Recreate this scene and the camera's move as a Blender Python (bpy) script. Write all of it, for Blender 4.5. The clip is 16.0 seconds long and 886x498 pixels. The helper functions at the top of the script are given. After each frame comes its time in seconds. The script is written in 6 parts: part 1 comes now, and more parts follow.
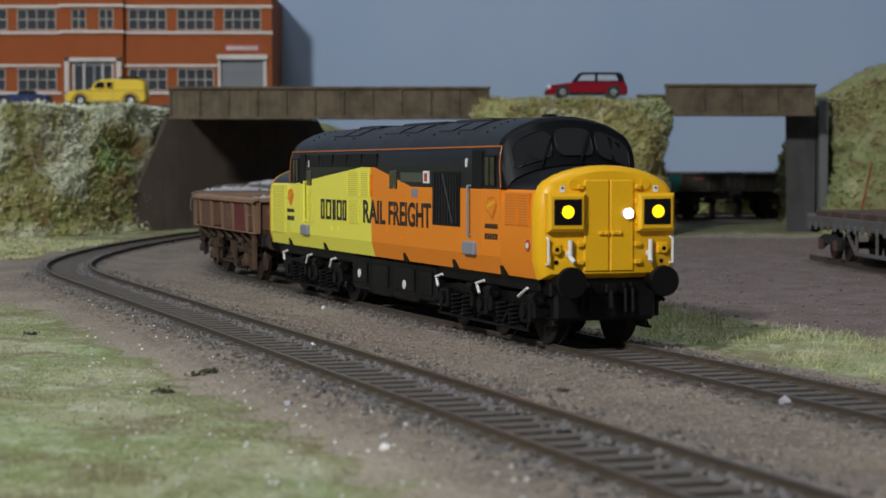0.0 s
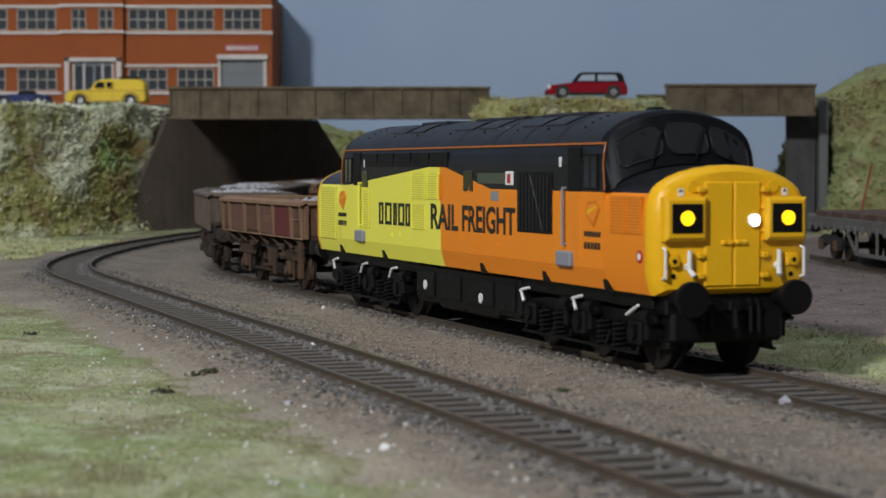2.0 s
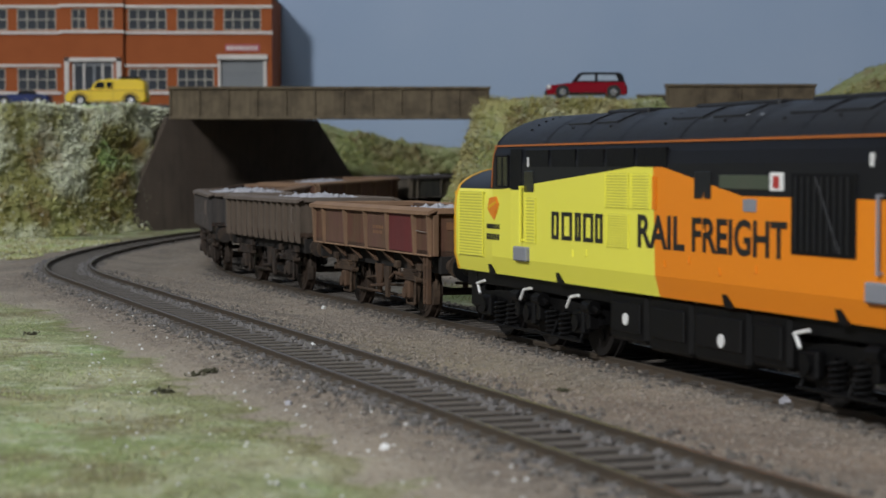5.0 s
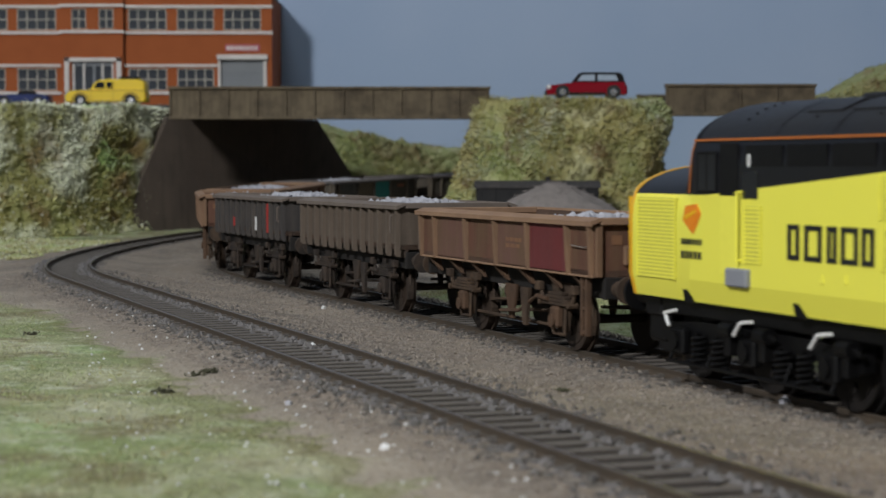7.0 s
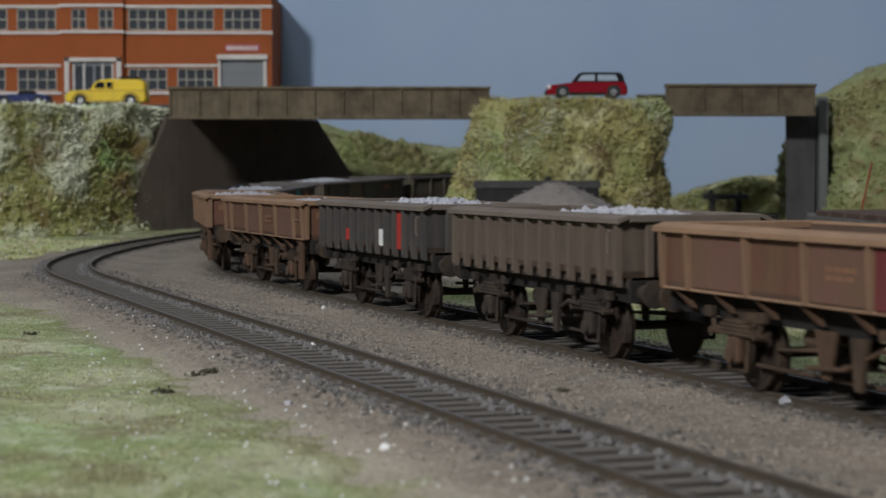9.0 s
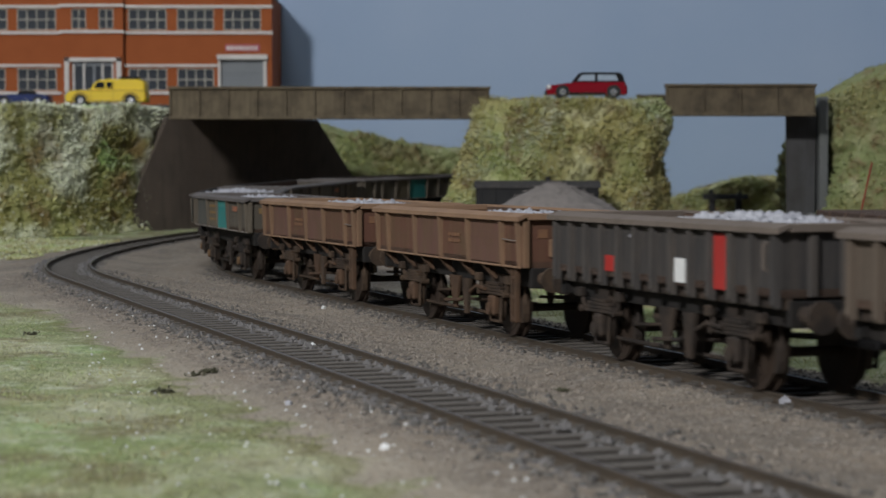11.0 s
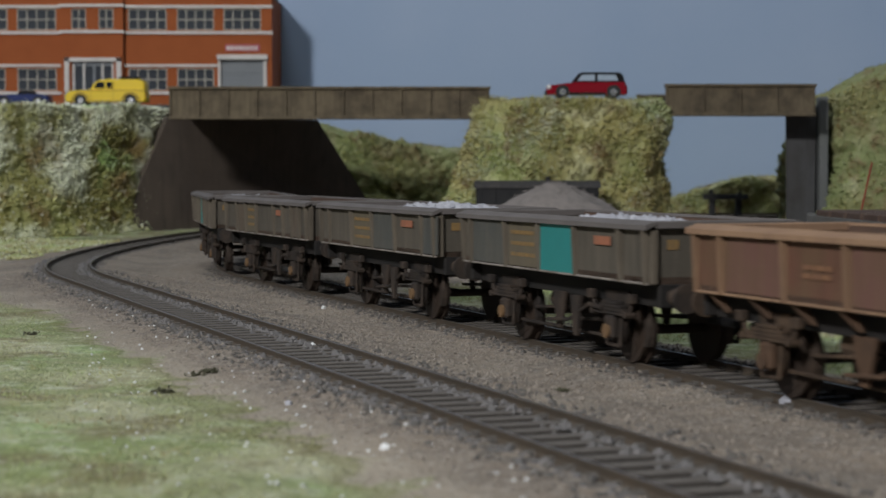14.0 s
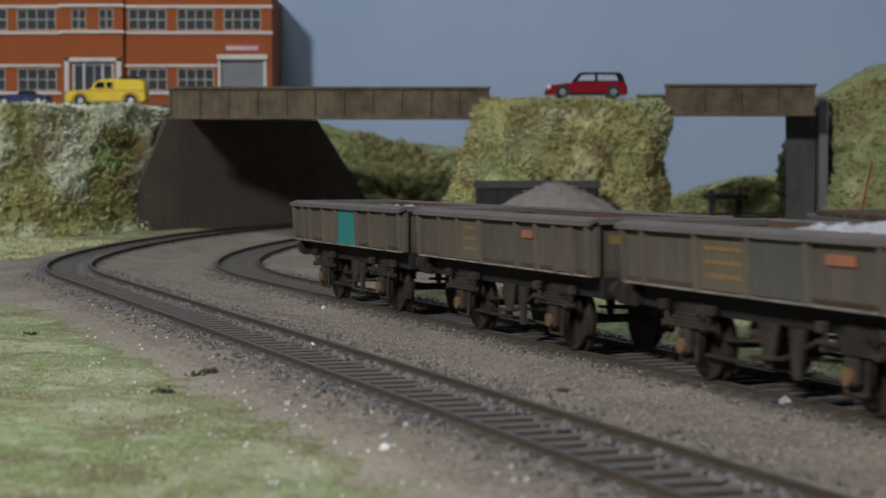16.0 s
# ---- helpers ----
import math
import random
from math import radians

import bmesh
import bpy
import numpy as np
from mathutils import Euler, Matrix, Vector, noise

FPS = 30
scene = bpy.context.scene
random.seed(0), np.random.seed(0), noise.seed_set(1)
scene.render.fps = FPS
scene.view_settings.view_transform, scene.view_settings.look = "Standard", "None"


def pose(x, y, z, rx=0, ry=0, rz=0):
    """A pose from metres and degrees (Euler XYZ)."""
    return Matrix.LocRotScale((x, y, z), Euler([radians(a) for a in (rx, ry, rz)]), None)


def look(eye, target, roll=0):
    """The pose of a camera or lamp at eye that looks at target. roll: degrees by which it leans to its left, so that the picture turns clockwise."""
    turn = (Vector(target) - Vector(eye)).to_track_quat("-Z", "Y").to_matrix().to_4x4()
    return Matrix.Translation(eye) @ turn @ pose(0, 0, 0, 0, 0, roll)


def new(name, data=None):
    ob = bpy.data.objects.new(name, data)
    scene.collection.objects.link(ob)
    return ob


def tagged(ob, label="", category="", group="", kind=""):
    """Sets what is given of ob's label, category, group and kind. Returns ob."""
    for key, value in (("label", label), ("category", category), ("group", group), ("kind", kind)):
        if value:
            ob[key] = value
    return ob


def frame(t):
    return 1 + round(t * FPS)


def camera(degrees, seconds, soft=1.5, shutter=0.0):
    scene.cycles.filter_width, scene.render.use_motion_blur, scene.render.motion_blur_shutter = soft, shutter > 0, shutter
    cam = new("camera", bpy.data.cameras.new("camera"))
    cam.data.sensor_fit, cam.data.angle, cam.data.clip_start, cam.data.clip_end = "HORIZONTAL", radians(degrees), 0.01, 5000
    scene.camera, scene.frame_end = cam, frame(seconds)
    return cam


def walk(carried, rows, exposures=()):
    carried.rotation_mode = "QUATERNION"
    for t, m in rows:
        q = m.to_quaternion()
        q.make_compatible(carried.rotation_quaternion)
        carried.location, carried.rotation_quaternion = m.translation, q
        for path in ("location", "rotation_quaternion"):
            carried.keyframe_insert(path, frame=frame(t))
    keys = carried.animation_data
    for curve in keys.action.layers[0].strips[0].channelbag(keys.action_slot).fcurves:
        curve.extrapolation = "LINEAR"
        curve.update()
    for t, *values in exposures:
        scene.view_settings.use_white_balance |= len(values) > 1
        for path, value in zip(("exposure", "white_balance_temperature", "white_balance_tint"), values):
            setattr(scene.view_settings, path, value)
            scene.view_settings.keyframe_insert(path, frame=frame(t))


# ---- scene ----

# ---------------- camera ----------------
MM = 0.001                       # the layout is a 4 mm to the foot model: lengths below are in millimetres
EYE = (0.0, 0.0, 38.65 * MM)
cam = camera(26.4, 16.0, soft=1.5, shutter=0.5)
cam.data.dof.use_dof = True
cam.data.dof.focus_distance = 0.50
cam.data.dof.aperture_fstop = 52.0
CAM_POSE = pose(*EYE, 90 - 2.457, 0, 0)
walk(cam, [(0.0, CAM_POSE), (16.0, CAM_POSE)], exposures=[(0.0, 0.0), (16.0, 0.0)])

# ---------------- light ----------------
world = bpy.data.worlds.new("room_air")
scene.world = world
world.use_nodes = True
world.node_tree.nodes["Background"].inputs[0].default_value = (0.80, 0.88, 1.0, 1)
world.node_tree.nodes["Background"].inputs[1].default_value = 0.125


def area_lamp(name, at, target, size, watts, colour):
    data = bpy.data.lights.new(name, "AREA")
    data.shape, data.size, data.energy, data.color = "DISK", size, watts, colour
    ob = new(name, data)
    ob.matrix_world = look(at, target)
    return ob


area_lamp("hall_spotlight", (-0.76, -0.86, 0.88), (-0.1, 0.8, 0.0), 0.16, 26.5, (0.97, 0.985, 1.0))
area_lamp("hall_ceiling_light", (-0.35, 0.45, 2.3), (0.0, 0.75, 0.0), 0.9, 13.6, (0.84, 0.93, 1.0))


# ---------------- materials ----------------
class Nodes:
    """A small hand for node trees."""

    def __init__(self, name):
        self.mat = bpy.data.materials.new(name)
        self.mat.use_nodes = True
        self.tree = self.mat.node_tree
        self.bsdf = self.tree.nodes["Principled BSDF"]
        self.coord = self.tree.nodes.new("ShaderNodeTexCoord").outputs["Object"]

    def add(self, kind, **values):
        n = self.tree.nodes.new(kind)
        for key, value in values.items():
            if key in n.inputs:
                self.put(n.inputs[key], value)
        return n

    def put(self, socket, value):
        if isinstance(value, bpy.types.NodeSocket):
            self.tree.links.new(value, socket)
        else:
            socket.default_value = value

    def noise(self, scale, detail=4.0, rough=0.6, coord=None):
        n = self.add("ShaderNodeTexNoise", Scale=scale, Detail=detail, Roughness=rough)
        self.tree.links.new(coord or self.coord, n.inputs["Vector"])
        return n.outputs["Fac"]

    def ramp(self, fac, lo, hi):
        n = self.add("ShaderNodeMapRange")
        n.inputs["From Min"].default_value, n.inputs["From Max"].default_value = lo, hi
        self.put(n.inputs["Value"], fac)
        return n.outputs["Result"]

    def mix(self, fac, a, b, blend="MIX"):
        n = self.tree.nodes.new("ShaderNodeMix")
        n.data_type, n.blend_type = "RGBA", blend
        self.put(n.inputs[0], fac)
        for i, v in ((6, a), (7, b)):
            self.put(n.inputs[i], (*v, 1) if isinstance(v, tuple) and len(v) == 3 else v)
        return n.outputs[2]

    def math(self, op, a, b=0.0):
        n = self.tree.nodes.new("ShaderNodeMath")
        n.operation = op
        self.put(n.inputs[0], a)
        self.put(n.inputs[1], b)
        return n.outputs[0]

    def bump(self, height, strength, distance):
        n = self.add("ShaderNodeBump", Strength=strength, Distance=distance, Height=height)
        self.tree.links.new(n.outputs["Normal"], self.bsdf.inputs["Normal"])

    def finish(self, colour, rough, metal=0.0):
        self.put(self.bsdf.inputs["Base Color"], (*colour, 1) if isinstance(colour, tuple) else colour)
        self.put(self.bsdf.inputs["Roughness"], rough)
        self.put(self.bsdf.inputs["Metallic"], metal)
        return self.mat


def surface(name, base, dirt, rough=0.6, metal=0.0, coarse=60.0, fine=900.0, amount=0.5, bump=0.2, depth=0.0003, spec=0.4, streak=0.0):
    """Paint, plastic or card with stains at a coarse scale and grain at a fine one; each object differs a little."""
    n = Nodes(name)
    info = n.tree.nodes.new("ShaderNodeObjectInfo")
    a, b = n.noise(coarse, 5.0), n.noise(fine, 3.0)
    stain = n.math("MULTIPLY", n.ramp(a, 0.42, 0.72), amount)
    col = n.mix(stain, base, dirt)
    if streak:
        squash = n.tree.nodes.new("ShaderNodeVectorMath")
        squash.operation = "MULTIPLY"
        n.tree.links.new(n.coord, squash.inputs[0])
        squash.inputs[1].default_value = (1.0, 1.0, 0.1)
        runs = n.ramp(n.noise(420, 4, 0.6, squash.outputs[0]), 0.46, 0.66)
        col = n.mix(n.math("MULTIPLY", runs, streak), col, tuple(c * 1.25 + 0.004 for c in dirt))
        col = n.mix(n.math("MULTIPLY", n.ramp(n.noise(260, 4, 0.7, squash.outputs[0]), 0.52, 0.7), streak), col, tuple(c * 0.45 for c in base))
    grain = n.ramp(b, 0.25, 0.75)
    col = n.mix(n.math("MULTIPLY", grain, 0.25), col, tuple(c * 0.72 for c in base))
    col = n.mix(n.math("MULTIPLY", info.outputs["Random"], 0.12), col, dirt)
    n.bump(b, bump, depth)
    n.bsdf.inputs["Specular IOR Level"].default_value = spec
    return n.finish(col, n.math("ADD", n.math("MULTIPLY", a, 0.2), rough - 0.1), metal)


def glow(name, colour, strength):
    n = Nodes(name)
    n.put(n.bsdf.inputs["Emission Color"], (*colour, 1))
    n.bsdf.inputs["Emission Strength"].default_value = strength
    return n.finish(colour, 0.3)


BLACK = surface("black_plastic", (0.004, 0.004, 0.0045), (0.010, 0.009, 0.009), 0.5, amount=0.4, spec=0.18)
FRAME = surface("frame_black", (0.0035, 0.0035, 0.004), (0.009, 0.008, 0.007), 0.5, amount=0.5, coarse=120, spec=0.16)
ROOF = surface("roof_charcoal", (0.0115, 0.0118, 0.0145), (0.020, 0.019, 0.019), 0.42, amount=0.5, coarse=90, spec=0.34)
CAB_BLACK = surface("gloss_black_surround", (0.0035, 0.0037, 0.005), (0.006, 0.006, 0.007), 0.5, amount=0.3, bump=0.03, spec=0.14)
NOSE_YELLOW = surface("warning_yellow", (0.80, 0.43, 0.008), (0.70, 0.36, 0.01), 0.38, amount=0.25, bump=0.05)
LIME = surface("lime_yellow", (0.86, 0.81, 0.095), (0.76, 0.72, 0.09), 0.4, amount=0.2, bump=0.05)
LIME_DARK = surface("lime_grille", (0.60, 0.57, 0.08), (0.5, 0.47, 0.07), 0.5, amount=0.3)
ORANGE = surface("orange_paint", (0.78, 0.235, 0.012), (0.7, 0.2, 0.012), 0.4, amount=0.2, bump=0.05)
ORANGE_DARK = surface("orange_grille", (0.60, 0.17, 0.01), (0.5, 0.14, 0.01), 0.5, amount=0.3)
ORANGE_LINE = surface("orange_line", (0.42, 0.13, 0.025), (0.3, 0.09, 0.02), 0.4, amount=0.2)
WHITE = surface("white_paint", (0.75, 0.75, 0.74), (0.5, 0.48, 0.45), 0.45, amount=0.3)
GREY_BOX = surface("grey_box", (0.24, 0.25, 0.28), (0.18, 0.18, 0.2), 0.5, amount=0.3)
RED = surface("red_patch", (0.42, 0.035, 0.03), (0.3, 0.04, 0.03), 0.5)
INK = surface("black_lettering", (0.012, 0.012, 0.012), (0.03, 0.03, 0.03), 0.5, amount=0.2, bump=0.0)
PLATE = surface("green_plate", (0.06, 0.075, 0.05), (0.09, 0.09, 0.07), 0.5)
STEEL = surface("wheel_steel", (0.035, 0.024, 0.018), (0.06, 0.038, 0.024), 0.65, 0.2, coarse=200)
LOCO_WHEEL = surface("sooty_wheel", (0.009, 0.008, 0.008), (0.02, 0.016, 0.013), 0.6, coarse=200, amount=0.6, spec=0.25)
LAMP_YELLOW = glow("lit_marker_lamp", (1.0, 0.60, 0.008), 1.5)
LAMP_WHITE = glow("lit_headlamp", (0.82, 0.88, 1.0), 7.0)


def glass(name, tint=(0.011, 0.0115, 0.0115)):
    n = Nodes(name)
    a = n.noise(300.0, 2.0)
    return n.finish(n.mix(n.math("MULTIPLY", a, 0.4), tint, tuple(c * 1.8 for c in tint)), 0.12)


GLASS = glass("cab_glazing")


def livery():
    """Lime rear half, orange front half, charcoal above a line that peaks amidships."""
    n = Nodes("two_tone_livery")
    sep = n.tree.nodes.new("ShaderNodeSeparateXYZ")
    n.tree.links.new(n.coord, sep.inputs[0])
    x, z = n.math("MULTIPLY", sep.outputs[0], 1000.0), n.math("MULTIPLY", sep.outputs[2], 1000.0)
    dx = n.math("ADD", x, 7.0)
    left = n.math("MULTIPLY", n.math("MAXIMUM", n.math("MULTIPLY", dx, -1.0), 0.0), 0.074)
    right = n.math("MULTIPLY", n.math("MAXIMUM", dx, 0.0), 0.165)
    line = n.math("MAXIMUM", n.math("SUBTRACT", n.math("SUBTRACT", 39.5, left), right), 33.7)
    dark = n.math("GREATER_THAN", z, line)
    front = n.math("GREATER_THAN", dx, n.math("MULTIPLY", n.math("SUBTRACT", 39.5, z), 0.05))
    a, b = n.noise(40.0, 4.0), n.noise(700.0, 3.0)
    lime = n.mix(n.math("MULTIPLY", a, 0.3), (0.80, 0.755, 0.09), (0.72, 0.68, 0.085))
    orange = n.mix(n.math("MULTIPLY", a, 0.3), (0.78, 0.235, 0.011), (0.70, 0.205, 0.012))
    col = n.mix(front, lime, orange)
    col = n.mix(dark, col, n.mix(a, (0.0055, 0.0056, 0.0075), (0.009, 0.009, 0.011)))
    n.bump(b, 0.04, 0.0002)
    n.bsdf.inputs["Specular IOR Level"].default_value = 0.3
    return n.finish(col, n.math("ADD", n.math("MULTIPLY", a, 0.15), 0.33))


LIVERY = livery()


# ---------------- mesh building ----------------
def part(name, bm, material, parent=None, label="", at=None, smooth=False):
    """One mesh object from a bmesh in millimetres."""
    me = bpy.data.meshes.new(name)
    bmesh.ops.scale(bm, vec=(MM, MM, MM), verts=bm.verts)
    bm.to_mesh(me)
    bm.free()
    if smooth:
        me.shade_smooth()
        me.set_sharp_from_angle(angle=radians(35))
    me.materials.append(material)
    ob = new(name, me)
    if parent:
        ob.parent = parent
    if at:
        ob.matrix_basis = at
    if label:
        tagged(ob, label)
    return ob


def sheet(name, verts, faces, material, parent=None, smooth=False):
    """One mesh object from vertex rows in millimetres."""
    me = bpy.data.meshes.new(name)
    me.from_pydata((np.asarray(verts, float) * MM).tolist(), [], faces)
    me.materials.append(material)
    if smooth:
        me.shade_smooth()
    ob = new(name, me)
    if parent:
        ob.parent = parent
    return ob


def B():
    return bmesh.new()


def box(bm, x0, x1, y0, y1, z0, z1, bevel=0.0, turn=None):
    m = Matrix.Translation(((x0 + x1) / 2, (y0 + y1) / 2, (z0 + z1) / 2))
    if turn is not None:
        m = m @ turn
    r = bmesh.ops.create_cube(bm, size=1.0, matrix=m @ Matrix.Diagonal((abs(x1 - x0), abs(y1 - y0), abs(z1 - z0), 1)))
    if bevel:
        edges = {e for v in r["verts"] for e in v.link_edges}
        bmesh.ops.bevel(bm, geom=list(edges), offset=bevel, segments=1, affect="EDGES")
    return bm


def tube(bm, a, b, r0, r1=None, n=10):
    a, b = Vector(a), Vector(b)
    q = (b - a).to_track_quat("Z", "Y").to_matrix().to_4x4()
    bmesh.ops.create_cone(bm, cap_ends=True, segments=n, radius1=r0, radius2=r0 if r1 is None else r1, depth=(b - a).length,
                          matrix=Matrix.Translation((a + b) / 2) @ q)
    return bm


def loft(bm, rings, caps=True, closed=True):
    rows = [[bm.verts.new(p) for p in ring] for ring in rings]
    n = len(rows[0])
    for r0, r1 in zip(rows, rows[1:]):
        for i in range(n if closed else n - 1):
            j = (i + 1) % n
            bm.faces.new((r0[i], r0[j], r1[j], r1[i]))
    if caps:
        bm.faces.new(rows[0][::-1])
        bm.faces.new(rows[-1])
    bmesh.ops.recalc_face_normals(bm, faces=bm.faces)
    return bm


def prism(bm, outline, y0, y1):
    """An outline in x and z, drawn out from y0 to y1."""
    return loft(bm, [[(x, y0, z) for x, z in outline], [(x, y1, z) for x, z in outline]])


def thing(name, label, category, group="", at=None):
    ob = new(name)
    ob.empty_display_size = 0.01
    tagged(ob, label, category, group)
    if at:
        ob.matrix_basis = at
    return ob


# ---------------- the railway's line ----------------
TRACK_GAP = 69.0
A0, S0, RADIUS, A1 = radians(20.1), 372.0, 438.0, radians(-88.0)
S1 = S0 + (A0 - A1) * RADIUS


def rise(y):
    u = min(max((y - 800) / 420, 0), 1)
    return 7 * u * u * (3 - 2 * u)


def line(s, off=0.0):
    """The running line s millimetres up the track: x, y, z and its bearing."""
    def straight(p, a, d):
        return p[0] - math.sin(a) * d, p[1] + math.cos(a) * d
    a = A0
    p = straight((64.6, 350.0), A0, min(s, S0))
    if s > S0:
        a = A0 - (min(s, S1) - S0) / RADIUS
        cx, cy = p[0] + math.cos(A0) * RADIUS, p[1] + math.sin(A0) * RADIUS
        p = cx - math.cos(a) * RADIUS, cy - math.sin(a) * RADIUS
        if s > S1:
            p = straight(p, a, s - S1)
    x, y = p[0] + math.cos(a) * off, p[1] + math.sin(a) * off
    u = min(max((s - 300) / 350, 0), 1)
    low = (1.7 - 0.8 * u * u * (3 - 2 * u)) * min(max((off + 50) / 30, 0), 1)
    return x, y, rise(y) - low, a


TRAVEL = [(0.0, 69.0), (0.5, 57.0), (1.0, 43.0), (1.5, 27.6), (2.0, 12.0), (2.5, -5.7), (3.0, -25.0), (3.5, -45.0), (4.0, -66.0), (4.5, -87.2),
          (5.0, -108.6), (5.5, -130.8), (6.0, -154.6), (6.5, -180.5), (7.0, -208.4), (7.5, -238.5), (8.0, -271.4), (8.5, -307.8), (9.0, -347.3),
          (9.5, -389.3), (10.0, -433.4), (10.5, -479.5), (11.0, -527.7), (11.5, -578.0), (12.0, -630.0), (12.5, -682.5), (13.0, -735.2),
          (13.5, -788.0), (14.0, -841.0), (14.5, -893.8), (15.0, -946.8), (15.5, -1000.4), (16.0, -1054.9)]


def travel(t):
    """Where the front buffers are on the line at t seconds."""
    i = min(max(int(t * 2), 0), len(TRAVEL) - 2)
    p = [TRAVEL[min(max(k, 0), len(TRAVEL) - 1)][1] for k in (i - 1, i, i + 1, i + 2)]
    if i == 0:
        p[0] = 2 * p[1] - p[2]
    if i == len(TRAVEL) - 2:
        p[3] = 2 * p[2] - p[1]
    u = t * 2 - i
    return p[1] + 0.5 * u * (p[2] - p[0] + u * (2 * p[0] - 5 * p[1] + 4 * p[2] - p[3] + u * (3 * (p[1] - p[2]) + p[3] - p[0])))


def on_line(s_mid, half):
    """The pose of a vehicle whose axles or bogies stand half before and behind s_mid."""
    a, b = line(s_mid - half), line(s_mid + half)
    yaw = math.atan2(a[1] - b[1], a[0] - b[0])
    tilt = math.atan2(a[2] - b[2], 2 * half)
    return (Matrix.Translation(((a[0] + b[0]) / 2 * MM, (a[1] + b[1]) / 2 * MM, (a[2] + b[2]) / 2 * MM))
            @ Matrix.Rotation(yaw, 4, "Z") @ Matrix.Rotation(-tilt, 4, "Y"))


# ---------------- the layout: ground, tracks, backdrop ----------------
def ground_material():
    n = Nodes("scenic_ground")
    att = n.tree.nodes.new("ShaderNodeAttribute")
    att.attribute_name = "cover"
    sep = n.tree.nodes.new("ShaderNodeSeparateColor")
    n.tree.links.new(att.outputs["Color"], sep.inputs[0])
    big, mid, fine, grit = n.noise(14, 5), n.noise(70, 5), n.noise(420, 4), n.noise(1300, 2)
    ballast = n.mix(n.ramp(mid, 0.35, 0.65), (0.262, 0.206, 0.155), (0.18, 0.146, 0.115))
    ballast = n.mix(n.ramp(fine, 0.5, 0.75), ballast, (0.37, 0.325, 0.28))
    ballast = n.mix(n.math("MULTIPLY", n.ramp(grit, 0.5, 0.62), 0.55), ballast, (0.085, 0.068, 0.055))
    grass = n.mix(n.ramp(n.noise(26, 4, 0.55), 0.40, 0.62), (0.24, 0.285, 0.11), (0.45, 0.44, 0.27))
    grass = n.mix(n.math("MULTIPLY", n.ramp(n.noise(19, 4, 0.6), 0.53, 0.66), 0.85), grass, (0.31, 0.43, 0.17))
    grass = n.mix(n.math("MULTIPLY", n.ramp(n.noise(33, 5, 0.65), 0.51, 0.62), 0.85), grass, (0.20, 0.165, 0.075))
    grass = n.mix(n.math("MULTIPLY", n.ramp(n.noise(150, 5, 0.7), 0.53, 0.64), 0.5), grass, (0.62, 0.63, 0.48))
    grass = n.mix(n.math("MULTIPLY", n.ramp(fine, 0.50, 0.62), 0.4), grass, (0.12, 0.13, 0.05))
    yard = n.mix(n.ramp(mid, 0.35, 0.65), (0.148, 0.106, 0.096), (0.222, 0.17, 0.155))
    yard = n.mix(n.math("MULTIPLY", n.ramp(grit, 0.5, 0.64), 0.4), yard, (0.08, 0.06, 0.056))
    wob = n.math("SUBTRACT", n.math("ADD", n.math("MULTIPLY", mid, 1.6), n.math("MULTIPLY", fine, 0.7)), 1.15)
    g = n.ramp(n.math("ADD", sep.outputs[0], wob), 0.42, 0.62)
    y = n.ramp(n.math("ADD", sep.outputs[1], wob), 0.35, 0.65)
    ballast = n.mix(n.math("MULTIPLY", n.ramp(n.noise(24, 4, 0.6), 0.5, 0.68), 0.5), ballast, (0.36, 0.30, 0.23))
    col = n.mix(y, ballast, yard)
    col = n.mix(n.math("MULTIPLY", n.ramp(sep.outputs[0], 0.0, 0.35), n.ramp(big, 0.25, 0.6)), col, (0.36, 0.305, 0.235))
    fringe = n.math("MULTIPLY", g, n.math("SUBTRACT", 1.0, n.ramp(n.math("ADD", sep.outputs[0], wob), 0.6, 0.95)))
    grass = n.mix(n.math("MULTIPLY", fringe, 0.75), grass, (0.175, 0.16, 0.062))
    col = n.mix(g, col, grass)
    # dark ballast between the rails, with the sleeper gaps' shade painted into the colour
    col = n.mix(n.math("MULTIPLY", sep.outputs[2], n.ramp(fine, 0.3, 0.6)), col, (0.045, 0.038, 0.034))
    col = n.mix(n.math("MULTIPLY", n.ramp(n.noise(1000, 2), 0.60, 0.68), 0.5), col, (0.52, 0.48, 0.42))
    n.bump(n.math("ADD", fine, n.math("MULTIPLY", grit, 0.6)), 0.9, 0.0014)
    return n.finish(col, 0.9)


S_SAMPLES = np.arange(-1500, 1700, 6.0)
CENTRE = np.array([line(s)[:2] for s in S_SAMPLES])
ANGLE = np.array([line(s)[3] for s in S_SAMPLES])


def to_line(xy):
    """Signed distance of each place from the running line; beyond it is plus, the camera's side minus."""
    out = np.empty(len(xy))
    for i in range(0, len(xy), 4000):
        c = xy[i:i + 4000]
        d = c[:, None, :] - CENTRE[None]
        k = (d ** 2).sum(2).argmin(1)
        v = d[np.arange(len(c)), k]
        out[i:i + 4000] = v[:, 0] * np.cos(ANGLE[k]) + v[:, 1] * np.sin(ANGLE[k])
    return out


def smooth01(v, lo, hi):
    u = np.clip((v - lo) / (hi - lo), 0, 1)
    return u * u * (3 - 2 * u)


